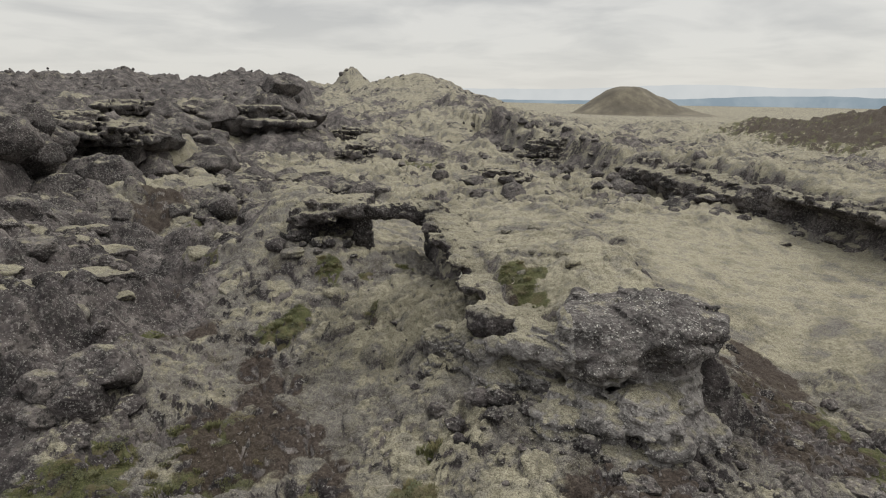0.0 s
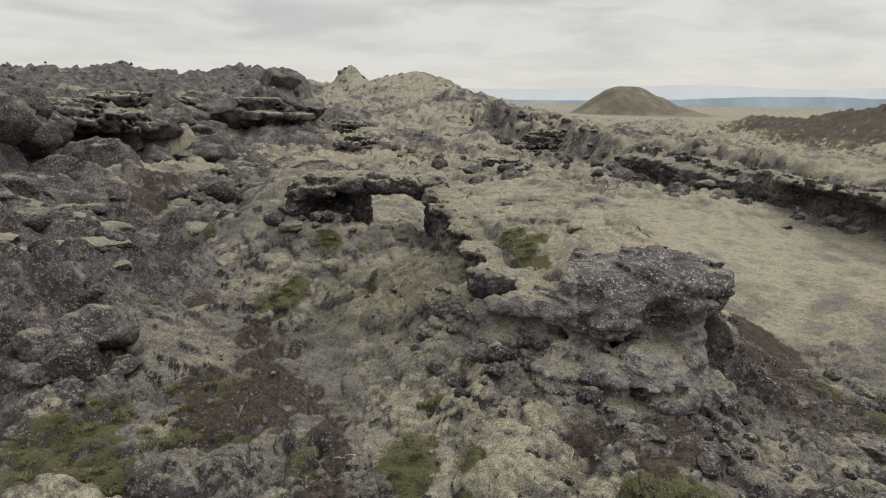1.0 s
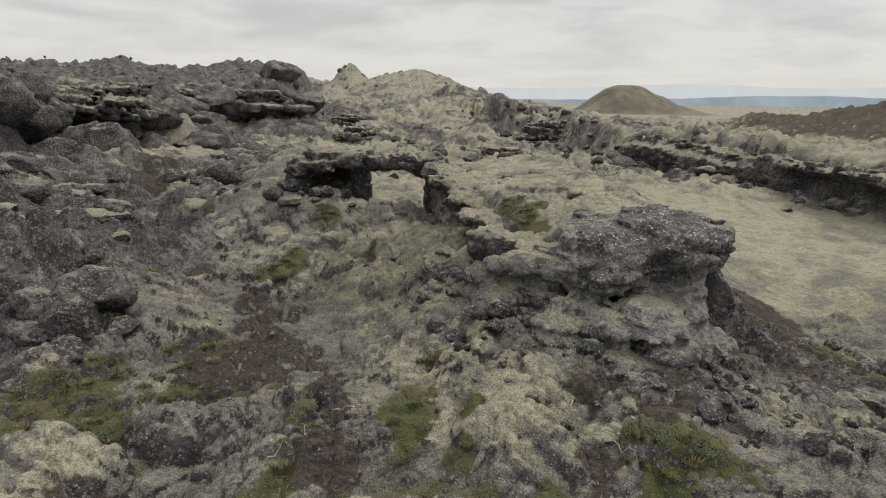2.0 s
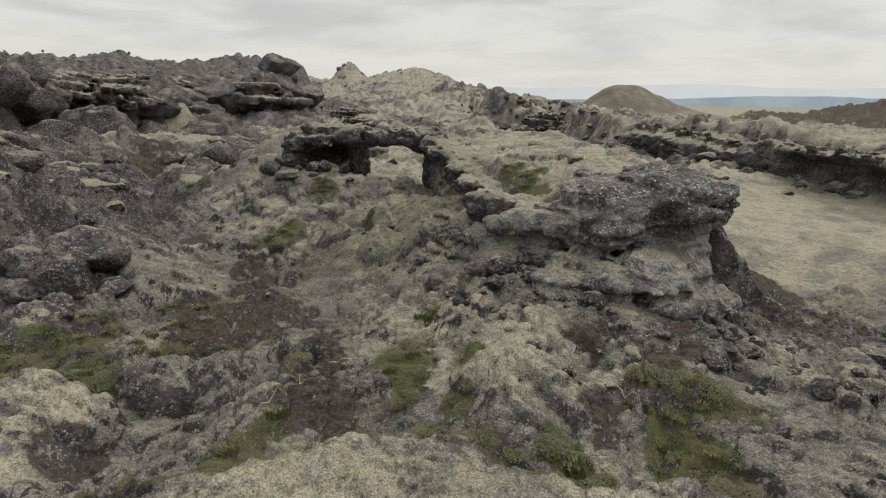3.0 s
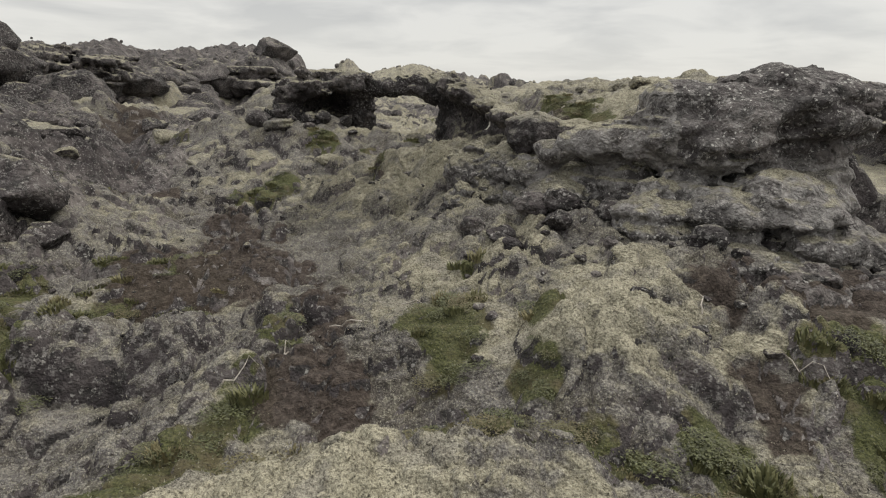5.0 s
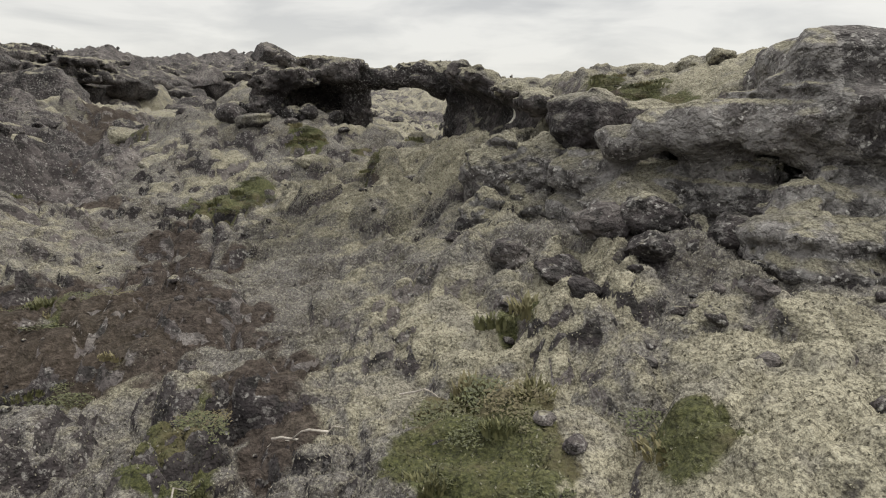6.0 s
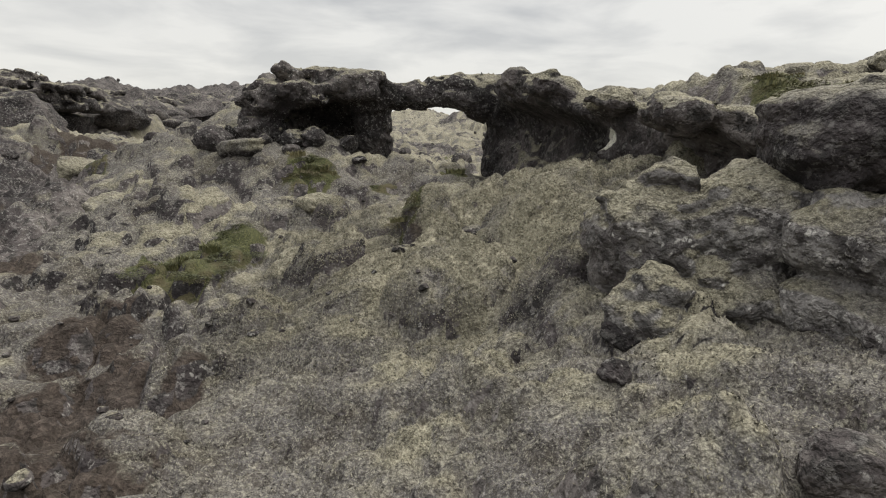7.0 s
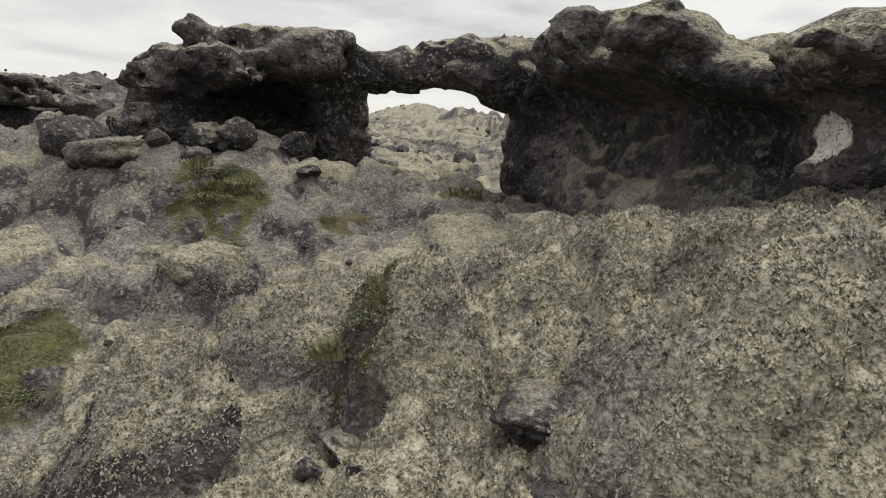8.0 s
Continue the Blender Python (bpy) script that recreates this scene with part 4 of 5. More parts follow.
def arch_form(p):
    x, y, z = p
    # the old tube wall with its overhanging rim
    rim, top, cut = (w[None, :, None] for w in tube_rim(y[0, :, 0]))
    u, below = x - rim, top - z
    inset = cut * step(0.18, 0.5, below) * (1 - 0.5 * step(0.7, 1.3, below))
    f = smax(smax(0.10 + inset - u, u - 1.3, 0.1), smax(-below + 0.08, 0.2 - z, 0.1), 0.22)
    f = smax(f, smax(8.3 - y, y - 15.7, 0.1), 0.2)
    # lumps of rock along the rim
    for c, r in (((0.62, 8.62, 1.70), (0.38, 0.42, 0.32)), ((0.36, 10.0, 1.88), (0.26, 0.40, 0.16)), ((0.20, 10.9, 2.00), (0.22, 0.30, 0.12)),
                 ((-0.22, 12.2, 2.26), (0.26, 0.24, 0.18)), ((-0.44, 12.95, 2.36), (0.24, 0.20, 0.17)), ((-0.48, 13.7, 2.40), (0.22, 0.28, 0.16))):
        f = smin(f, ball(p, c, r), 0.10)
    # the bridge
    span = smin(rod(p, (-2.7, 15.2, 2.36), (-1.75, 15.1, 2.31), 0.32, 0.24, 0.95), rod(p, (-1.75, 15.1, 2.31), (-1.1, 15.1, 2.40), 0.24, 0.29, 1.0), 0.10)
    span = smin(span, rod(p, (-1.1, 15.1, 2.40), (-0.40, 15.0, 2.26), 0.28, 0.46, 1.0), 0.12)
    f = smin(f, span, 0.14)
    # the block left of the opening: layered roof over a hollow
    roof = slab(p, (-3.30, 15.75, 2.36), (1.05, 1.15, 0.20), -4, 0.14, 0.06)
    roof = smin(roof, slab(p, (-3.05, 15.25, 2.56), (0.85, 0.62, 0.12), 3, 0.08, -0.02), 0.04)
    roof = smin(roof, slab(p, (-2.95, 14.9, 2.36), (0.62, 0.42, 0.13), 8, 0.1, 0.05), 0.04)
    roof = smin(roof, slab(p, (-3.72, 14.72, 2.30), (0.52, 0.42, 0.13), -10, 0.1, 0.12), 0.03)
    roof = smin(roof, ball(p, (-3.35, 14.62, 2.22), (0.62, 0.30, 0.14)), 0.04)
    roof = smin(roof, ball(p, (-4.02, 14.72, 2.12), (0.42, 0.46, 0.22)), 0.04)
    body = slab(p, (-3.6, 16.3, 1.45), (0.92, 1.0, 0.92), -8, 0.25)
    left = smin(ball(p, (-4.12, 14.85, 1.75), (0.40, 0.50, 0.34)), slab(p, (-4.15, 15.1, 1.4), (0.38, 0.55, 0.5), -20, 0.2), 0.06)
    body = smax(body, -ball(p, (-3.05, 14.95, 1.80), (0.95, 0.80, 0.42)), 0.08)
    leg = rod(p, (-2.32, 15.75, 0.6), (-2.52, 15.4, 2.2), 0.24, 0.36)
    f = smin(f, smin(smin(roof, body, 0.08), smin(left, leg, 0.08), 0.08), 0.08)
    return weathered(f, p, 0.08, 0.085, 0.048, layer=0.025)


sculpt("lava_arch", (-5.2, 8.0, 0.2), (1.7, 17.6, 3.1), 0.038, arch_form, OUTCROP, "weathered basalt arch and tube wall with moss on its roof", "rock arch",
       ("pier", "bridge", "tube_wall"), lambda c: np.where(c[:, 0] < -2.25, 0, np.where((c[:, 1] > 14.75) & (c[:, 0] < -0.5) & (c[:, 2] > 1.8), 1, 2)), (OUTCROP, OUTCROP, TUBEWALL))


def outcrop_form(p):
    # the cap
    f = slab(p, (2.75, 7.55, 2.05), (1.05, 0.90, 0.33), -14, 0.26, 0.06)
    for c, r in (((3.25, 7.45, 2.20), (0.88, 0.85, 0.35)), ((3.72, 7.5, 1.96), (0.42, 0.62, 0.34)), ((2.50, 6.78, 1.92), (0.48, 0.34, 0.32)),
                 ((3.22, 6.80, 2.02), (0.52, 0.36, 0.28)), ((1.92, 7.08, 1.82), (0.50, 0.46, 0.30)), ((2.25, 6.70, 1.70), (0.36, 0.30, 0.22))):
        f = smin(f, ball(p, c, r), 0.05)
    # the thick lip that runs down to the tube
    f = smin(f, rod(p, (2.1, 6.72, 1.66), (1.28, 7.36, 1.74), 0.24, 0.20), 0.06)
    f = smin(f, rod(p, (1.28, 7.36, 1.74), (0.72, 7.85, 1.55), 0.22, 0.19), 0.06)
    f = smin(f, slab(p, (1.75, 8.05, 1.66), (0.75, 0.55, 0.22), -10, 0.18), 0.08)
    f = smax(f, -ball(p, (2.82, 6.38, 1.93), (0.23, 0.34, 0.16)), 0.05)
    # the waist and the spreading foot
    foot = rod(p, (3.12, 6.85, 0.2), (3.12, 7.45, 1.9), 0.80, 0.66)
    for c, r in (((2.72, 6.42, 1.18), (0.56, 0.46, 0.40)), ((2.92, 6.20, 0.80), (0.52, 0.46, 0.46)), ((2.15, 6.40, 1.05), (0.52, 0.46, 0.40)),
                 ((1.55, 6.45, 0.92), (0.52, 0.46, 0.36)), ((3.62, 6.8, 0.55), (0.52, 0.6, 0.46)), ((2.0, 5.95, 0.68), (0.50, 0.42, 0.32)), ((2.45, 6.22, 1.36), (0.24, 0.22, 0.20))):
        foot = smin(foot, ball(p, c, r), 0.05)
    foot = smin(foot, ball(p, (1.88, 6.78, 1.16), (0.50, 0.40, 0.36)), 0.06)
    foot = smax(foot, -ball(p, (2.98, 5.78, 1.10), (0.13, 0.25, 0.12)), 0.04)
    foot = smax(foot, -ball(p, (2.50, 5.98, 0.95), (0.10, 0.30, 0.14)), 0.04)
    f = smin(f, foot, 0.06)
    f = smax(f, -ball(p, (1.20, 7.06, 1.42), (0.44, 0.36, 0.18)), 0.05)
    f = smax(f, -ball(p, (3.00, 6.40, 1.68), (0.60, 0.34, 0.14)), 0.06)
    # the ledge that runs back to the arch
    f = smin(f, slab(p, (1.15, 7.95, 0.95), (0.95, 0.42, 0.52), -42, 0.2), 0.10)
    f = smin(f, ball(p, (0.90, 7.72, 0.86), (0.62, 0.50, 0.42)), 0.1)
    return weathered(f, p, 0.08, 0.08, 0.042, layer=0.06)


sculpt("overhanging_outcrop", (-0.4, 5.2, -0.2), (4.9, 9.6, 3.0), 0.034, outcrop_form, CAPROCK, "mushroom-shaped basalt outcrop crusted with pale lichen", "rock outcrop",
       ("cap", "foot", "ledge"), lambda c: np.where((c[:, 0] > 1.75) & (c[:, 2] > 1.62), 0, np.where(c[:, 0] > 1.75, 1, 2)), (CAPROCK, FOOTROCK, GRAVELLY))


def knob_form(p):
    f = ball(p, (-0.12, 8.95, 1.12), (0.42, 0.40, 0.42))
    f = smin(f, ball(p, (0.36, 8.78, 1.18), (0.44, 0.42, 0.44)), 0.03)
    f = smin(f, ball(p, (-0.10, 8.85, 1.50), (0.20, 0.16, 0.11)), 0.02)
    f = smin(f, ball(p, (-0.30, 8.45, 0.80), (0.26, 0.24, 0.26)), 0.05)
    f = smin(f, ball(p, (0.22, 8.66, 0.78), (0.52, 0.42, 0.38)), 0.06)
    f = smin(f, ball(p, (0.50, 9.05, 1.32), (0.26, 0.28, 0.22)), 0.04)
    return weathered(f, p, 0.07, 0.075, 0.045)


sculpt("mossy_boulder", (-0.9, 7.9, 0.3), (1.1, 9.7, 1.9), 0.025, knob_form, MOSSY, "knobbly boulder under a thick cushion of grey moss", "boulder")


def east_form(p):
    x, y, z = p
    front = np.interp(y[0, :, 0], (15.0, 18.5, 20.0, 22.0, 24.5, 26.5, 32.5, 36.0), (15.6, 14.7, 14.2, 14.1, 13.9, 13.4, 12.0, 11.2))[None, :, None]
    top = np.interp(y[0, :, 0], (15.0, 18.5, 22.0, 26.5, 32.5, 36.0), (1.4, 1.7, 1.85, 1.75, 2.15, 1.9))[None, :, None]
    deep = np.interp(y[0, :, 0], (16.0, 17.5, 20.0, 22.5, 23.6, 26.0, 29.0), (0.2, 0.8, 1.1, 0.9, 0.15, -0.5, -0.7))[None, :, None]
    below = top - z + 0.15 * fbm(x * 0.5, y * 0.5, 3.0, 2)
    u = x - front
    inset = deep * step(0.30, 0.7, below) * (1 - 0.5 * step(1.0, 1.7, below))
    f = smax(smax(0.12 + inset - u, u - 2.6, 0.2), smax(-below + 0.1, -0.9 - z, 0.1), 0.3)
    f = smax(f, smax(15.3 - y, y - 35.6, 0.1), 0.3)
    return weathered(f, p, 0.38, 0.18, 0.08, 0.9, layer=0.12)


sculpt("cave_ledge", (10.6, 15.0, -1.0), (18.4, 36.0, 3.4), 0.075, east_form, OUTCROP, "long basalt ledge overhanging a dark shallow cave", "rock ledge",
       ("roof", "back_wall"), lambda c: np.where(c[:, 2] > 1.25, 0, 1))


def cliff(name, cx, cy, half, turn, tall, label, seed, moss=OUTCROP):
    """A bedded outcrop: stacked, cracked plates stepping back, with an overhang under the top plate."""
    rs = random.Random(seed)
    base = float(land(np.array([float(cx)]), np.array([float(cy)]))[0])
    plates, z = [], base - 0.9
    while z < base + tall:
        th = max(tall, 1.0) * rs.uniform(0.30, 0.55)
        shrink = 1 - 0.40 * max(0.0, (z - base) / tall) + rs.uniform(-0.15, 0.10)
        plates.append(((cx + rs.uniform(-0.25, 0.25) * half[0], cy + rs.uniform(-0.2, 0.2) * half[1], z + th / 2), (half[0] * shrink, half[1] * shrink, th * 0.56), turn + rs.uniform(-22, 22), rs.uniform(-0.10, 0.10)))
        z += th
    cracks = [(rs.uniform(-0.8, 0.8) * half[0], rs.uniform(-35, 35)) for _ in range(5)]

    def form(p):
        f = None
        for c, h, a, dip in plates:
            g = slab(p, c, h, a, min(0.75 * h[2], 0.5), dip)
            f = g if f is None else smin(f, g, 0.10)
        for off, a in cracks:
            ct, st = math.cos(radians(turn + a)), math.sin(radians(turn + a))
            u = (p[0] - cx) * ct + (p[1] - cy) * st - off
            f = smax(f, 0.05 - np.abs(u + 0.35 * grain(p[0] * 0.8, p[1] * 0.8, p[2] * 0.8)), 0.03)
        return weathered(f, p, 0.30, 0.16, 0.06, 0.8, layer=0.10)

    r = math.hypot(*half[:2]) * 1.15
    sculpt(name, (cx - r, cy - r, base - 0.7), (cx + r, cy + r, base + tall * 1.35), max(0.05, r / 42), form, moss, label, "rock outcrop",
           ("face", "crown"), lambda c: np.where(c[:, 2] > base + 0.7 * tall, 1, 0))


cliff("lava_ledge", -19.5, 58.0, (5.6, 2.4), 6, 1.2, "low dark ledge of lava with moss on top", 4)
cliff("lava_ledge", -20.8, 33.0, (3.2, 1.8), -4, 0.9, "stacked brown lava plates at the plateau edge", 5)
cliff("lava_ledge", -25.5, 37.5, (4.4, 2.4), 5, 1.0, "stacked brown lava plates at the plateau edge", 6)
cliff("lava_ledge", -27.5, 52.5, (5.0, 2.2), 4, 1.1, "stacked brown lava plates at the plateau edge", 7)
cliff("lava_knoll", -7.0, 48.5, (1.7, 1.4), 25, 0.9, "dark lava knoll beside the mossy valley", 8)
cliff("lava_knoll", -10.8, 67.0, (2.6, 1.8), -10, 1.0, "dark lava knoll beside the mossy valley", 9)
cliff("lava_knoll", 8.4, 47.5, (2.3, 1.8), -25, 1.0, "rounded dark lava knoll on the valley side", 10)
cliff("lava_knoll", 3.8, 36.0, (1.5, 1.0), -30, 0.5, "rounded dark lava knoll on the valley side", 11)


# ---- boulders ----
def rock_mesh(name, seed, flat, cuts, mat, level=4):
    """One boulder about 1 m across: a lump with broken faces, knobs and pits."""
    rs = random.Random(seed)
    bm = bmesh.new()
    bmesh.ops.create_icosphere(bm, subdivisions=level, radius=0.5)
    planes = []
    for _ in range(cuts):
        n = Vector((rs.uniform(-1, 1), rs.uniform(-1, 1), rs.uniform(-0.7, 1))).normalized()
        planes.append((n, rs.uniform(0.26, 0.42)))
    co = np.array([v.co for v in bm.verts])
    for n, k in planes:
        over = np.maximum(co @ np.array(n) - k, 0)
        co = co - 0.92 * over[:, None] * np.array(n)
    nrm = co / np.maximum(np.linalg.norm(co, axis=1), 1e-6)[:, None]
    q = co + seed * 3.7
    push = (0.12 if cuts < 8 else 0.05) * fbm(q[:, 0] * 2, q[:, 1] * 2, q[:, 2] * 2, 3) + 0.07 * (2 * np.abs(grain(q[:, 0] * 4.5, q[:, 1] * 4.5, q[:, 2] * 4.5)) - 0.3) + 0.03 * (2 * np.abs(grain(q[:, 0] * 10, q[:, 1] * 10, q[:, 2] * 10)) - 0.3)
    co = co + nrm * push[:, None]
    co[:, 2] *= flat
    for v, c in zip(bm.verts, co):
        v.co = c
    me = bpy.data.meshes.new(name)
    bm.to_mesh(me)
    bm.free()
    me.polygons.foreach_set("use_smooth", np.ones(len(me.polygons), bool))
    me.materials.append(mat)
    return me


ROUND = [rock_mesh("boulder", 1 + k, 0.72 + 0.05 * (k % 4), 4, BOULDER) for k in range(6)]
BLOCK = [rock_mesh("lava_block", 20 + k, 0.62 + 0.06 * (k % 5), 11, BOULDER) for k in range(7)]
CUSHION = [rock_mesh("mossy_boulder", 40 + k, 0.62, 3, WRAPPED) for k in range(5)]
SLAB = [rock_mesh("flat_lava_block", 80 + k, 0.46, 9, OUTCROP) for k in range(5)]
PLATE = [rock_mesh("lava_plate", 70 + k, 0.42, 10, BOULDER) for k in range(4)]
PEBBLE = [rock_mesh("stone", 60 + k, 0.7, 7, BOULDER, 3) for k in range(5)]

dice = random.Random(5)


def height(x, y):
    return float(land(np.array([float(x)]), np.array([float(y)]))[0])


def put(pool, x, y, size, label, category, group, sink=0.3, z=None, turn=None, stretch=None, tilt=14):
    me = pool[dice.randrange(len(pool))]
    ob = new(me.name.split(".")[0], me)
    if z is None:
        z = height(x, y) + size * (0.32 - sink)
    sx, sy = stretch or (dice.uniform(0.85, 1.25), dice.uniform(0.85, 1.2))
    ob.matrix_world = pose(x, y, z, dice.uniform(-tilt, tilt), dice.uniform(-tilt, tilt), dice.uniform(0, 360) if turn is None else turn) @ Matrix.Diagonal((size * sx, size * sy, size, 1))
    return tagged(ob, label, category, group)


def scatter(pool, n, box, sizes, label, category, group, keep=None, sink=0.3):
    made = 0
    while made < n:
        x, y = dice.uniform(box[0], box[2]), dice.uniform(box[1], box[3])
        if keep and not keep(x, y):
            continue
        s = sizes[0] * (sizes[1] / sizes[0]) ** (dice.random() ** 1.7)
        put(pool, x, y, s, label, category, group, sink)
        made += 1


def along(points, u):
    """A point at share u of a line's length."""
    lens = [math.dist(a, b) for a, b in zip(points, points[1:])]
    left = u * sum(lens)
    for (a, b), length in zip(zip(points, points[1:]), lens):
        if left <= length:
            return a[0] + (b[0] - a[0]) * left / length, a[1] + (b[1] - a[1]) * left / length
        left -= length
    return points[-1]


# the big round block and its neighbours on the left bank
put(ROUND, -5.85, 7.95, 1.15, "round lichen-grey boulder with hollows on the bank", "boulder", "bank boulders", 0.12, stretch=(1.1, 1.0))
put(ROUND, -6.55, 7.6, 0.75, "round lichen-grey boulder with hollows on the bank", "boulder", "bank boulders", 0.2)
put(ROUND, -6.35, 7.1, 0.55, "round lichen-grey boulder with hollows on the bank", "boulder", "bank boulders", 0.2)
put(ROUND, -5.3, 7.7, 0.5, "round lichen-grey boulder with hollows on the bank", "boulder", "bank boulders", 0.2)
gully = lambda x, y: abs(x + 6.3 + 0.53 * (y - 11.5)) > 1.0
scatter(ROUND, 22, (-11, 6.5, -5.3, 15), (0.28, 1.0), "rounded grey lava boulder with lichen and moss", "boulder", "bank boulders", gully, 0.36)
scatter(BLOCK, 45, (-15, 9, -6.5, 24), (0.45, 1.5), "angular dark lava block bedded in moss", "lava block", "bank blocks", gully, 0.25)
scatter(CUSHION, 26, (-13, 8, -4.6, 24), (0.5, 1.4), "low boulder padded with grey moss", "boulder", "cushioned boulders", gully, 0.35)

def lay(n, box, sizes, label, group, keep=None):
    made = 0
    while made < n:
        x, y = dice.uniform(box[0], box[2]), dice.uniform(box[1], box[3])
        if keep and not keep(x, y):
            continue
        s = dice.uniform(*sizes)
        put(SLAB, x, y, s, label, "lava block", group, 0.30, stretch=(dice.uniform(1.1, 1.8), dice.uniform(0.8, 1.1)), turn=dice.gauss(-15, 25), tilt=9)
        made += 1


lay(24, (-15, 9.5, -7.2, 26), (0.7, 1.6), "flat mossy slab of lava on the bank", "bank slabs", gully)
lay(16, (-13, 22, -4.5, 36), (1.0, 2.4), "flat mossy slab of lava on the slope", "slope slabs", gully)

# broken edge of the plateau
EDGE = PLATEAU_EDGE[2:11]
for k in range(110):
    ex, ey = along(EDGE, (k + dice.random()) / 110)
    s = dice.uniform(1.1, 2.7) * (1 + 0.012 * ey)
    put(BLOCK, ex + dice.gauss(0.6, 1.1), ey + dice.gauss(0, 1.2), s, "large broken basalt block of the plateau edge", "lava block", "plateau blocks", 0.2, tilt=10)
put(BLOCK, -17.4, 28.3, 1.9, "upright pale slab of basalt", "lava block", "plateau blocks", 0.05, tilt=5, stretch=(0.6, 0.8))
for k in range(16):
    put(BLOCK, -17.0 - 0.45 * k + dice.gauss(0, 0.8), 22.5 + 0.9 * dice.gauss(0, 1.4), dice.uniform(1.2, 2.2), "large broken basalt block of the plateau edge", "lava block", "plateau blocks", 0.1)

# knolls and ledges between the arch and the plateau
for k in range(34):
    ex, ey = along([(-6.0, 19.5), (-9.5, 27), (-12.0, 33), (-6.5, 33.5), (-5.0, 29)], (k + dice.random()) / 34)
    put(BLOCK, ex + dice.gauss(0, 0.7), ey + dice.gauss(0, 0.7), dice.uniform(0.7, 1.9), "flat dark slab of lava with moss on top", "lava block", "ledge slabs", 0.2, stretch=(1.5, 1.0), tilt=6)

# the valley sides and the second ridge
for k in range(60):
    ex, ey = along(EAST_RIDGE[:5], (k + dice.random()) / 60)
    put(BLOCK, ex + dice.gauss(-0.5, 1.3), ey + dice.gauss(-0.3, 1.4), dice.uniform(0.4, 1.0) * (1 + 0.006 * ey), "dark basalt block along the far ridge", "lava block", "ridge blocks", 0.32)
scatter(BLOCK, 55, (-6, 24, 12, 60), (0.6, 1.8), "lava block on the mossy valley side", "lava block", "valley blocks", None, 0.25)

# crest of the tube: rocks half under moss
scatter(CUSHION, 8, (0.9, 9.4, 2.5, 14.5), (0.2, 0.4), "rock half hidden under straw-coloured moss", "boulder", "crest rocks", None, 0.3)
put(CUSHION, 0.20, 11.2, 0.46, "rounded rock under straw-coloured moss on the tube rim", "boulder", "crest rocks", z=2.02, stretch=(0.9, 1.4), turn=10, tilt=6)
put(CUSHION, 2.05, 7.32, 0.62, "cushion of straw-coloured moss on the outcrop", "moss cushion", "crest rocks", z=2.13, stretch=(1.3, 0.9), turn=10, tilt=4)
# foot of the arch
scatter(BLOCK, 10, (-4.2, 13.7, -2.4, 14.5), (0.18, 0.5), "fallen block at the foot of the arch", "lava block", "fallen blocks", None, 0.2)
put(BLOCK, -2.78, 14.5, 0.52, "square fallen block at the foot of the arch", "lava block", "fallen blocks", 0.08)
put(ROUND, -4.55, 14.15, 0.62, "round lichened boulder beside the arch", "boulder", "fallen blocks", 0.15)
put(CUSHION, -4.0, 13.6, 0.6, "low boulder padded with grey moss", "boulder", "cushioned boulders", 0.3)
# plates of lava breaking through the moss of the slope
for x, y, s in ((-1.02, 10.42, 0.30), (-1.06, 10.14, 0.26), (-1.24, 9.98, 0.22), (-1.60, 10.48, 0.22), (-0.86, 10.7, 0.24), (-1.3, 11.15, 0.18)):
    put(PLATE, x, y, s, "brown plate of lava breaking through the moss", "lava block", "slope plates", 0.42, stretch=(1.3, 1.0), tilt=22)
# stones below the overhang
for x, y, s in ((0.42, 7.12, 0.42), (0.72, 7.0, 0.40), (0.95, 7.1, 0.34), (0.62, 6.72, 0.30), (1.15, 6.75, 0.36), (0.05, 6.75, 0.30), (-0.22, 7.1, 0.24), (0.1, 6.35, 0.22), (-0.45, 8.35, 0.2), (-0.6, 8.0, 0.14)):
    put(ROUND, x, y, s, "knobbly lichened stone below the overhang", "stone", "stones below the overhang", 0.15)
scatter(ROUND, 48, (0.9, 4.5, 5.0, 6.5), (0.1, 0.42), "lichened stone on the rubble slope", "stone", "rubble stones", None, 0.2)
scatter(PEBBLE, 60, (-0.4, 4.6, 4.6, 6.8), (0.05, 0.16), "small rough stone on the rubble slope", "stone", "rubble stones", None, 0.15)
scatter(PEBBLE, 80, (-4.8, 5.0, -1.4, 10.5), (0.03, 0.11), "small rough stone on bare soil", "stone", "path stones", None, 0.15)
scatter(CUSHION, 4, (-3.4, 10.5, -0.8, 13.0), (0.25, 0.6), "low hummock of lava padded with grey moss", "boulder", "slope hummocks", None, 0.34)
scatter(PEBBLE, 9, (-3.6, 9.0, -0.3, 13.4), (0.06, 0.14), "lichened stone showing through the moss", "stone", "slope stones", None, 0.25)
scatter(BLOCK, 18, (4.6, 5.5, 9.5, 12.5), (0.2, 0.6), "lava rock on the slope under the outcrop", "boulder", "east slope rocks", None, 0.25)


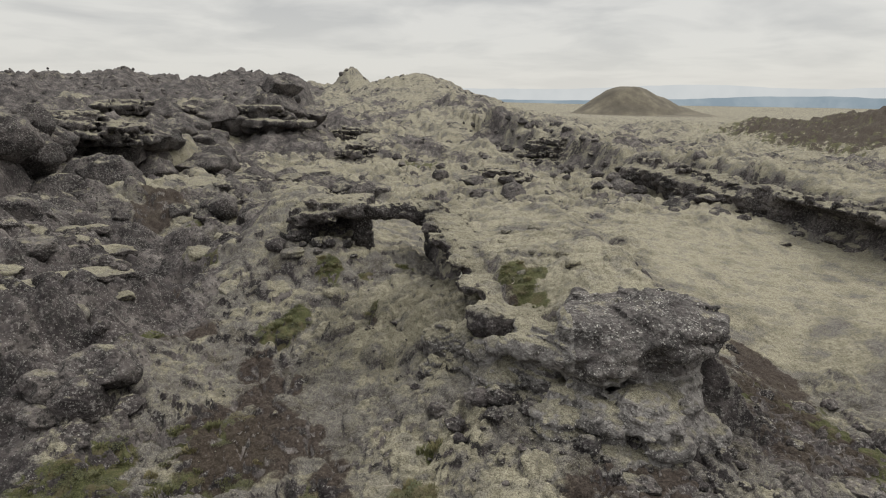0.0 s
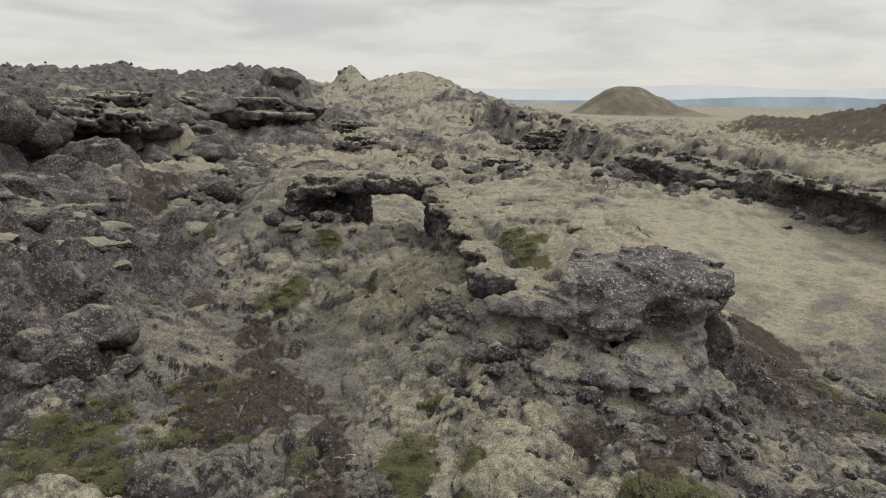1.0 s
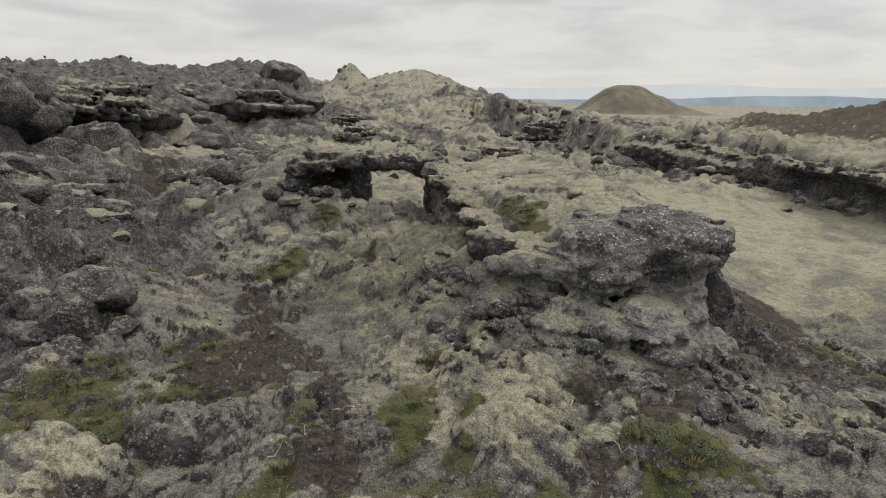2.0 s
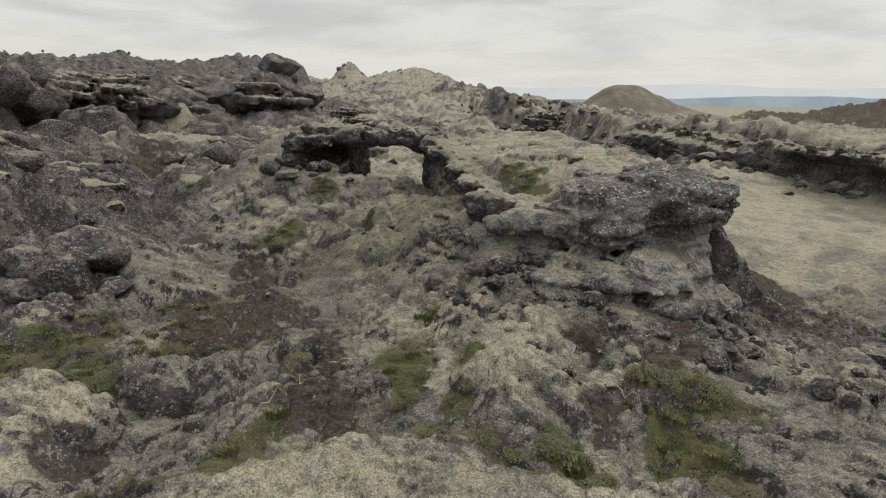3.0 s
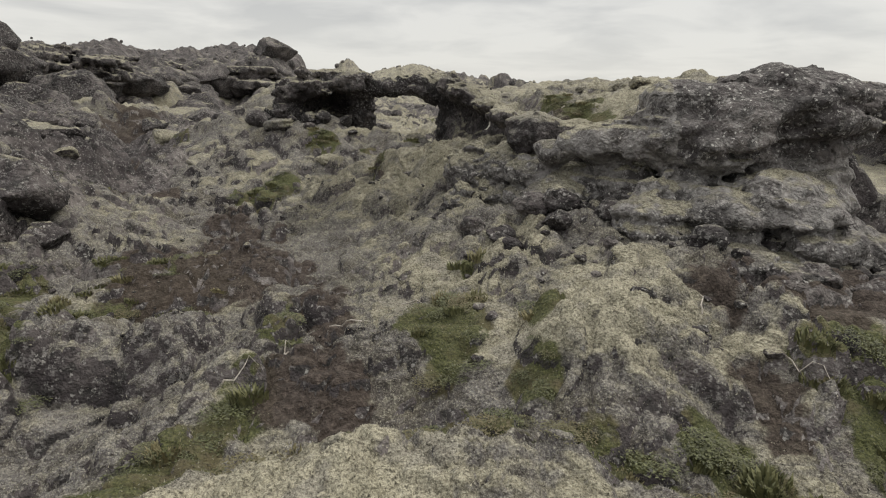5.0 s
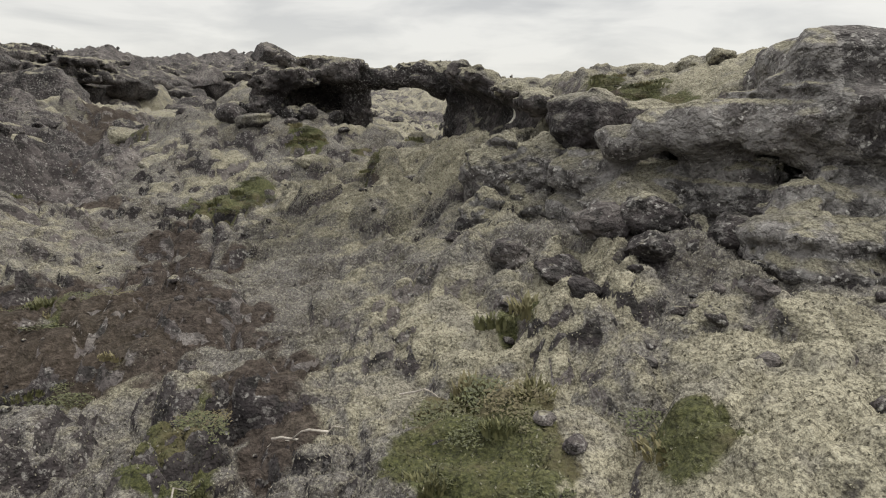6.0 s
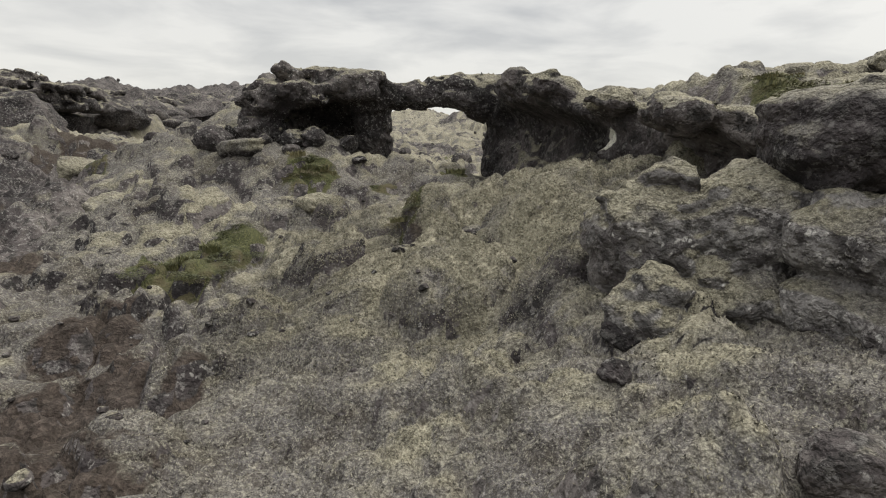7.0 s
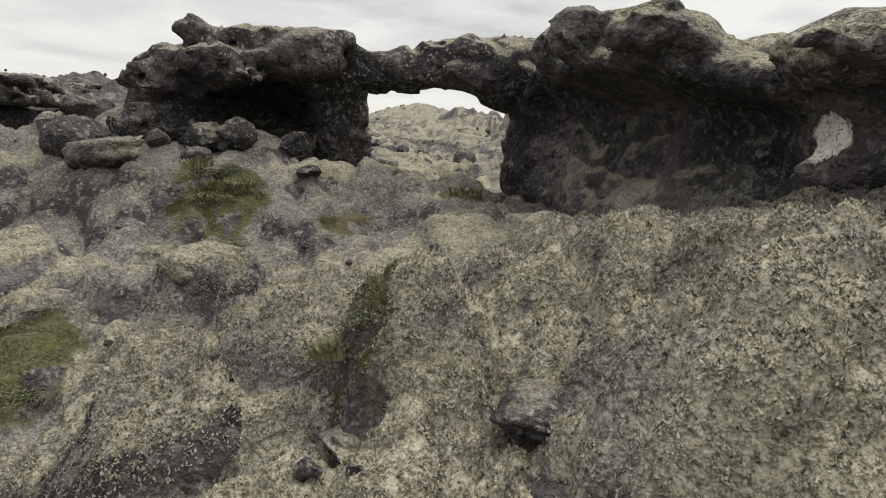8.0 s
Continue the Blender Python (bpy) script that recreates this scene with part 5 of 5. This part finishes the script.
def rubble(name, n, place, sizes, label):
    """Far rubble, too small to tell apart, in one mesh."""
    me0 = rock_mesh("rubble_piece", 90, 0.8, 9, BOULDER, 2)
    base = np.array([v.co for v in me0.vertices])
    tri = np.array([list(p.vertices) for p in me0.polygons])
    spots = np.array([place() for _ in range(n)])
    z = land(spots[:, 0], spots[:, 1])
    vs, fs = [], []
    for k in range(n):
        s = dice.uniform(*sizes) * (0.5 + dice.random() ** 2)
        m = np.array(Euler((dice.uniform(-0.6, 0.6), dice.uniform(-0.6, 0.6), dice.uniform(0, 6.3))).to_matrix()) * s
        vs.append(base @ m.T + np.array([spots[k, 0], spots[k, 1], z[k] - 0.30 * s]))
        fs.append(tri + k * len(base))
    ob = mesh_object(name, [tuple(v) for v in np.concatenate(vs)], [tuple(int(i) for i in f) for f in np.concatenate(fs)], BOULDER)
    bpy.data.meshes.remove(me0)
    return tagged(ob, label, "rubble", kind="stuff")


def polar(b0, b1, d0, d1):
    y = dice.uniform(d0, d1)
    return dice.uniform(b0, b1) * y, y


rubble("plateau_rubble", 1100, lambda: polar(-0.85, -0.24, 58, 118), (0.4, 1.7), "dark lava rubble along the plateau skyline")
rubble("hill_rubble", 260, lambda: polar(-0.26, 0.06, 240, 360), (1.2, 4.5), "dark rocks on the far hills")
rubble("valley_rubble", 380, lambda: polar(-0.22, 0.30, 45, 130), (0.6, 2.0), "scattered lava rubble on the valley sides")


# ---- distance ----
# Distance haze painted as a flat self-glowing colour, slightly mottled.
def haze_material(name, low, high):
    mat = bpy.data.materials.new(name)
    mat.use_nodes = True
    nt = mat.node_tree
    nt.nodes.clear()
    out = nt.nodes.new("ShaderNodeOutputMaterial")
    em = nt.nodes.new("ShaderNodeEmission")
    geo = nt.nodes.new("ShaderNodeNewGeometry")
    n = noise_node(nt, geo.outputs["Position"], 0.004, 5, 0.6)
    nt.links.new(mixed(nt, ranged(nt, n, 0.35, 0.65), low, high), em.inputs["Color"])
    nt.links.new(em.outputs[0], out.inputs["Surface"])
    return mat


def backdrop(name, dist, base, tops, mat, label):
    """A far range as a curved wall, standing well beyond the plain."""
    vs, fs = [], []
    n = 220
    for k in range(n + 1):
        a = radians(-60 + 120 * k / n)
        h = tops(math.tan(a)) + 0.0
        rough = 6 * float(fbm(np.array([a * 30.0]), np.array([dist * 0.01]), 0.0, 4)[0])
        for z, r in ((base, dist), (max(h + rough, base + 1), dist + 10), (max(h + rough, base + 1) - 30, dist + 400)):
            vs.append((r * math.sin(a), r * math.cos(a), z))
    for k in range(n):
        for j in (0, 1):
            fs.append((3 * k + j, 3 * k + 3 + j, 3 * k + 4 + j, 3 * k + 1 + j))
    ob = mesh_object(name, vs, fs, mat)
    return tagged(ob, label, "mountains", kind="structure")


# both ranges glow unlit; their pale and blue tones are painted haze
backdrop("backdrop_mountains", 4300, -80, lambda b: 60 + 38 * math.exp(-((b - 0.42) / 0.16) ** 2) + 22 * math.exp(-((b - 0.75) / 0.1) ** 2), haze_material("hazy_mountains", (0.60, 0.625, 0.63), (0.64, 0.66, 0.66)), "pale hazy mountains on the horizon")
backdrop("backdrop_shore", 3900, -80, lambda b: -14 + 42 * math.exp(-((b - 0.62) / 0.26) ** 2), haze_material("haze_blue_shore", (0.27, 0.335, 0.385), (0.36, 0.42, 0.46)), "shore beyond the water, painted in blue-grey haze")


def crater_hill(cx, cy):
    """A worn volcanic cone with a blunt top and a long shoulder."""
    r = np.linspace(0, 1, 60)[:, None] ** 0.8 * 175
    a = np.linspace(0, 2 * math.pi, 160, endpoint=False)[None, :]
    x, y = r * np.cos(a), r * np.sin(a)
    far = np.hypot(x * 0.95, y) + 4 * fbm(x * 0.03, y * 0.03, 2.0, 3)
    flank = np.clip((84 - far) / 64, 0, 1) ** 1.12
    h = 46 * smin(flank, 1.0 - 0.10 * np.clip(far / 26, 0, 1) + 0 * flank, 0.12) + 15 * bell(x, y, 82, 5, 38, 50) + 1.6 * fbm(x * 0.06, y * 0.06, 4.0, 4) * (flank > 0)
    h = h - 6 * step(130, 175, r)
    base = float(land(np.array([cx - 90.0]), np.array([cy - 60.0]))[0])
    verts = np.stack([x + cx, y + cy, h + base - 1.0], -1).reshape(-1, 3)
    i, j = np.arange(59)[:, None] * 160, np.arange(160)[None, :]
    nxt = (j + 1) % 160
    quads = np.stack([i + j, i + 160 + j, i + 160 + nxt, i + nxt], -1).reshape(-1, 4)
    tagged(grid_mesh("crater_hill", verts, quads, HILLSIDE), "bare brown volcanic cone rising from the plain", "hill")


HILLSIDE = bpy.data.materials.new("brown_hillside")
_nt, _bsdf = nodes_of(HILLSIDE)
_geo = _nt.nodes.new("ShaderNodeNewGeometry")
_tone = ramped(_nt, noise_node(_nt, _geo.outputs["Position"], 0.035, 8, 0.68), (0.36, (0.075, 0.066, 0.052)), (0.52, (0.112, 0.098, 0.074)), (0.66, (0.165, 0.148, 0.108)))
_nt.links.new(_tone, _bsdf.inputs["Base Color"])
_bsdf.inputs["Roughness"].default_value = 0.95
crater_hill(302, 1000)


# ---- moss and plants ----
def leaf_material(name, dark, light, dry):
    mat = bpy.data.materials.new(name)
    nt, bsdf = nodes_of(mat)
    geo = nt.nodes.new("ShaderNodeNewGeometry")
    info = nt.nodes.new("ShaderNodeObjectInfo")
    col = mixed(nt, geo.outputs["Random Per Island"], dark, light)
    col = mixed(nt, ranged(nt, info.outputs["Random"], 0.55, 1.0, 0.0, 0.7), col, dry)
    nt.links.new(col, bsdf.inputs["Base Color"])
    bsdf.inputs["Roughness"].default_value = 0.7
    return mat


GRASS = leaf_material("grass_blades", (0.056, 0.061, 0.025), (0.161, 0.157, 0.069), (0.217, 0.182, 0.100))
SHRUB = leaf_material("dwarf_shrub_leaves", (0.035, 0.039, 0.018), (0.105, 0.112, 0.045), (0.124, 0.096, 0.050))
TWIG = bpy.data.materials.new("bleached_twig")
_nt, _bsdf = nodes_of(TWIG)
_geo = _nt.nodes.new("ShaderNodeNewGeometry")
_nt.links.new(ramped(_nt, noise_node(_nt, _geo.outputs["Position"], 60.0, 5, 0.7), (0.35, (0.20, 0.17, 0.14)), (0.6, (0.48, 0.44, 0.39))), _bsdf.inputs["Base Color"])


def grass_mesh(seed, blades, spread, tall):
    rs = random.Random(seed)
    vs, fs = [], []
    for _ in range(blades):
        a, r = rs.uniform(0, 6.283), spread * math.sqrt(rs.random())
        x, y = r * math.cos(a), r * math.sin(a)
        h, w = tall * rs.uniform(0.45, 1.0), rs.uniform(0.006, 0.012)
        lean, side = rs.uniform(0.1, 0.7) * h, a + rs.uniform(-1.0, 1.0)
        dx, dy = math.cos(side), math.sin(side)
        k = len(vs)
        for t, ww in ((-0.15, w), (0.55, w * 0.8), (1.0, w * 0.12)):
            cx, cy, cz = x + dx * lean * max(t, 0) ** 2, y + dy * lean * max(t, 0) ** 2, h * t
            vs += [(cx - dy * ww, cy + dx * ww, cz), (cx + dy * ww, cy - dx * ww, cz)]
        fs += [(k, k + 1, k + 3, k + 2), (k + 2, k + 3, k + 5, k + 4)]
    me = bpy.data.meshes.new("grass_tuft")
    me.from_pydata(vs, [], fs)
    me.materials.append(GRASS)
    return me


def shrub_mesh(seed, leaves):
    rs = random.Random(seed)
    vs, fs = [], []
    for _ in range(leaves):
        a, u = rs.uniform(0, 6.283), rs.random()
        r = math.sqrt(u) * rs.uniform(0.75, 1.05)
        x, y, z = r * math.cos(a), r * math.sin(a), 0.55 * math.sqrt(max(0, 1.05 - r * r)) * rs.uniform(0.45, 1.1)
        m = Euler((rs.uniform(-0.9, 0.9), rs.uniform(-0.9, 0.9), rs.uniform(0, 6.3))).to_matrix()
        s = rs.uniform(0.05, 0.10)
        k = len(vs)
        for p in ((-s, 0, 0), (0, -0.45 * s, 0.15 * s), (s, 0, 0), (0, 0.45 * s, 0.15 * s)):
            vs.append(tuple(m @ Vector(p) + Vector((x, y, z))))
        fs.append((k, k + 1, k + 2, k + 3))
    me = bpy.data.meshes.new("dwarf_shrub")
    me.from_pydata(vs, [], fs)
    me.materials.append(SHRUB)
    return me


TUFTS = [grass_mesh(k, 110, 0.11, 0.040 + 0.010 * k) for k in range(4)]
SHRUBS = [shrub_mesh(k, 420) for k in range(4)]


def plant(n_grass, n_shrub, box):
    spots = np.array([(dice.uniform(box[0], box[2]), dice.uniform(box[1], box[3])) for _ in range(16000)])
    z = land(spots[:, 0], spots[:, 1])
    share = cover(spots[:, 0], spots[:, 1], z)
    good = [k for k in range(len(spots)) if share[k, 0] > 0.35 + 0.4 * dice.random() and share[k, 1] < 0.7]
    for i, k in enumerate(good[:n_grass + n_shrub]):
        x, y = spots[k]
        if i % (n_grass + n_shrub) < n_grass and dice.random() < 0.6:
            s = dice.uniform(0.7, 1.25)
            ob = new("grass_tuft", TUFTS[dice.randrange(4)])
            ob.matrix_world = pose(x, y, z[k] - 0.01, dice.uniform(-12, 12), dice.uniform(-12, 12), dice.uniform(0, 360)) @ Matrix.Diagonal((s, s, s, 1))
            tagged(ob, "short tuft of green and dry grass in the moss", "grass", "grass tufts")
        else:
            s = dice.uniform(0.07, 0.19)
            ob = new("dwarf_shrub", SHRUBS[dice.randrange(4)])
            ob.matrix_world = pose(x, y, z[k] - 0.02, dice.uniform(-15, 15), dice.uniform(-15, 15), dice.uniform(0, 360)) @ Matrix.Diagonal((s, s * dice.uniform(0.8, 1.2), s * dice.uniform(0.35, 0.7), 1))
            tagged(ob, "low cushion of dark green dwarf shrub", "shrub", "dwarf shrubs")


plant(190, 190, (-6.2, 2.4, 3.6, 13.8))


def moss_tufts(n, box, tall, ok, seed):
    """The short shoots of the moss carpet, near the way, in one mesh."""
    rs = np.random.RandomState(seed)
    x, y = rs.uniform(box[0], box[2], n), rs.uniform(box[1], box[3], n)
    keep = ok(x, y, rs.rand(n))
    x, y = x[keep], y[keep]
    z = land(x, y)
    share = cover(x, y, z)
    keep = (share[:, 1] < 0.45 + 0.3 * rs.rand(len(x))) & (share[:, 2] < 0.55)
    x, y, z, share = x[keep], y[keep], z[keep], share[keep]
    m = len(x)
    h = tall * rs.uniform(0.5, 1.3, m) * (0.7 + 0.8 * np.clip(grain(x * 3, y * 3, 2.0) + 0.4, 0, 1))
    r = tall * rs.uniform(0.38, 0.70, m)
    a = rs.uniform(0, 6.283, m)
    tip = np.stack([x + rs.normal(0, 0.6, m) * h, y + rs.normal(0, 0.6, m) * h, z + h], -1)
    ring = [np.stack([x + r * np.cos(a + k * 2.094), y + r * np.sin(a + k * 2.094), z - 0.2 * h], -1) for k in range(3)]
    verts = np.stack([*ring, tip], 1).reshape(-1, 3)
    base = np.arange(m)[:, None, None] * 4
    tris = (base + np.array([[0, 1, 3], [1, 2, 3], [2, 0, 3]])[None]).reshape(-1, 3)
    ob = tri_mesh("moss_shoots", verts, tris, SHOOTS)
    ob.data.polygons.foreach_set("use_smooth", np.ones(len(ob.data.polygons), bool))
    att = ob.data.attributes.new("cover", "FLOAT_COLOR", "POINT")
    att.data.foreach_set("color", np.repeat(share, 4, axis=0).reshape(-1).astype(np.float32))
    return tagged(ob, "short woolly shoots of grey and straw-coloured moss", "moss", kind="stuff")


close = lambda x, y: (x > -3.0) & (x < 0.7) & (y > 8.9) & (y < 12.4)
moss_tufts(190000, (-3.0, 8.9, 0.7, 12.4), 0.0095, lambda x, y, r: r < 1.0 - 0.4 * step(10.8, 12.4, y), 3)
moss_tufts(90000, (-3.4, 2.4, 2.2, 9.6), 0.0095, lambda x, y, r: ~close(x, y) & (r < 1.0 - 0.5 * step(1.4, 3.0, np.abs(x + 0.6))), 4)


def twig(points, thick, label):
    """A bare bent twig as a tapering tube."""
    pts = [Vector((x, y, height(x, y) + dz)) for x, y, dz in points]
    bm = bmesh.new()
    rings = []
    for k, p in enumerate(pts):
        d = (pts[min(k + 1, len(pts) - 1)] - pts[max(k - 1, 0)]).normalized()
        u = d.cross(Vector((0.3, 0.2, 1))).normalized()
        v = d.cross(u)
        r = thick * (1 - 0.75 * k / (len(pts) - 1))
        rings.append([bm.verts.new(p + r * (math.cos(t * 1.0472) * u + math.sin(t * 1.0472) * v)) for t in range(6)])
    for a, c in zip(rings, rings[1:]):
        for t in range(6):
            bm.faces.new((a[t], a[(t + 1) % 6], c[(t + 1) % 6], c[t]))
    bm.faces.new(rings[0][::-1])
    bm.faces.new(rings[-1])
    me = bpy.data.meshes.new("dead_twig")
    bm.to_mesh(me)
    bm.free()
    me.materials.append(TWIG)
    tagged(new("dead_twig", me), label, "twig", "dead twigs")


for x, y, turn, length in ((-1.55, 5.65, 15, 0.42), (-1.25, 5.6, 160, 0.36), (-2.1, 4.55, 40, 0.3), (-1.75, 5.0, 100, 0.25), (1.75, 4.55, -50, 0.34), (1.35, 4.9, 70, 0.25), (1.2, 9.6, 80, 0.35), (-0.9, 5.9, -20, 0.3)):
    dx, dy = math.cos(radians(turn)), math.sin(radians(turn))
    twig([(x + dx * length * k / 5 + 0.02 * math.sin(k * 2.1 + turn), y + dy * length * k / 5 + 0.03 * math.cos(k * 1.7), 0.02 + 0.025 * math.sin(k * 0.9)) for k in range(6)], 0.007, "bleached bent twig lying on the ground")
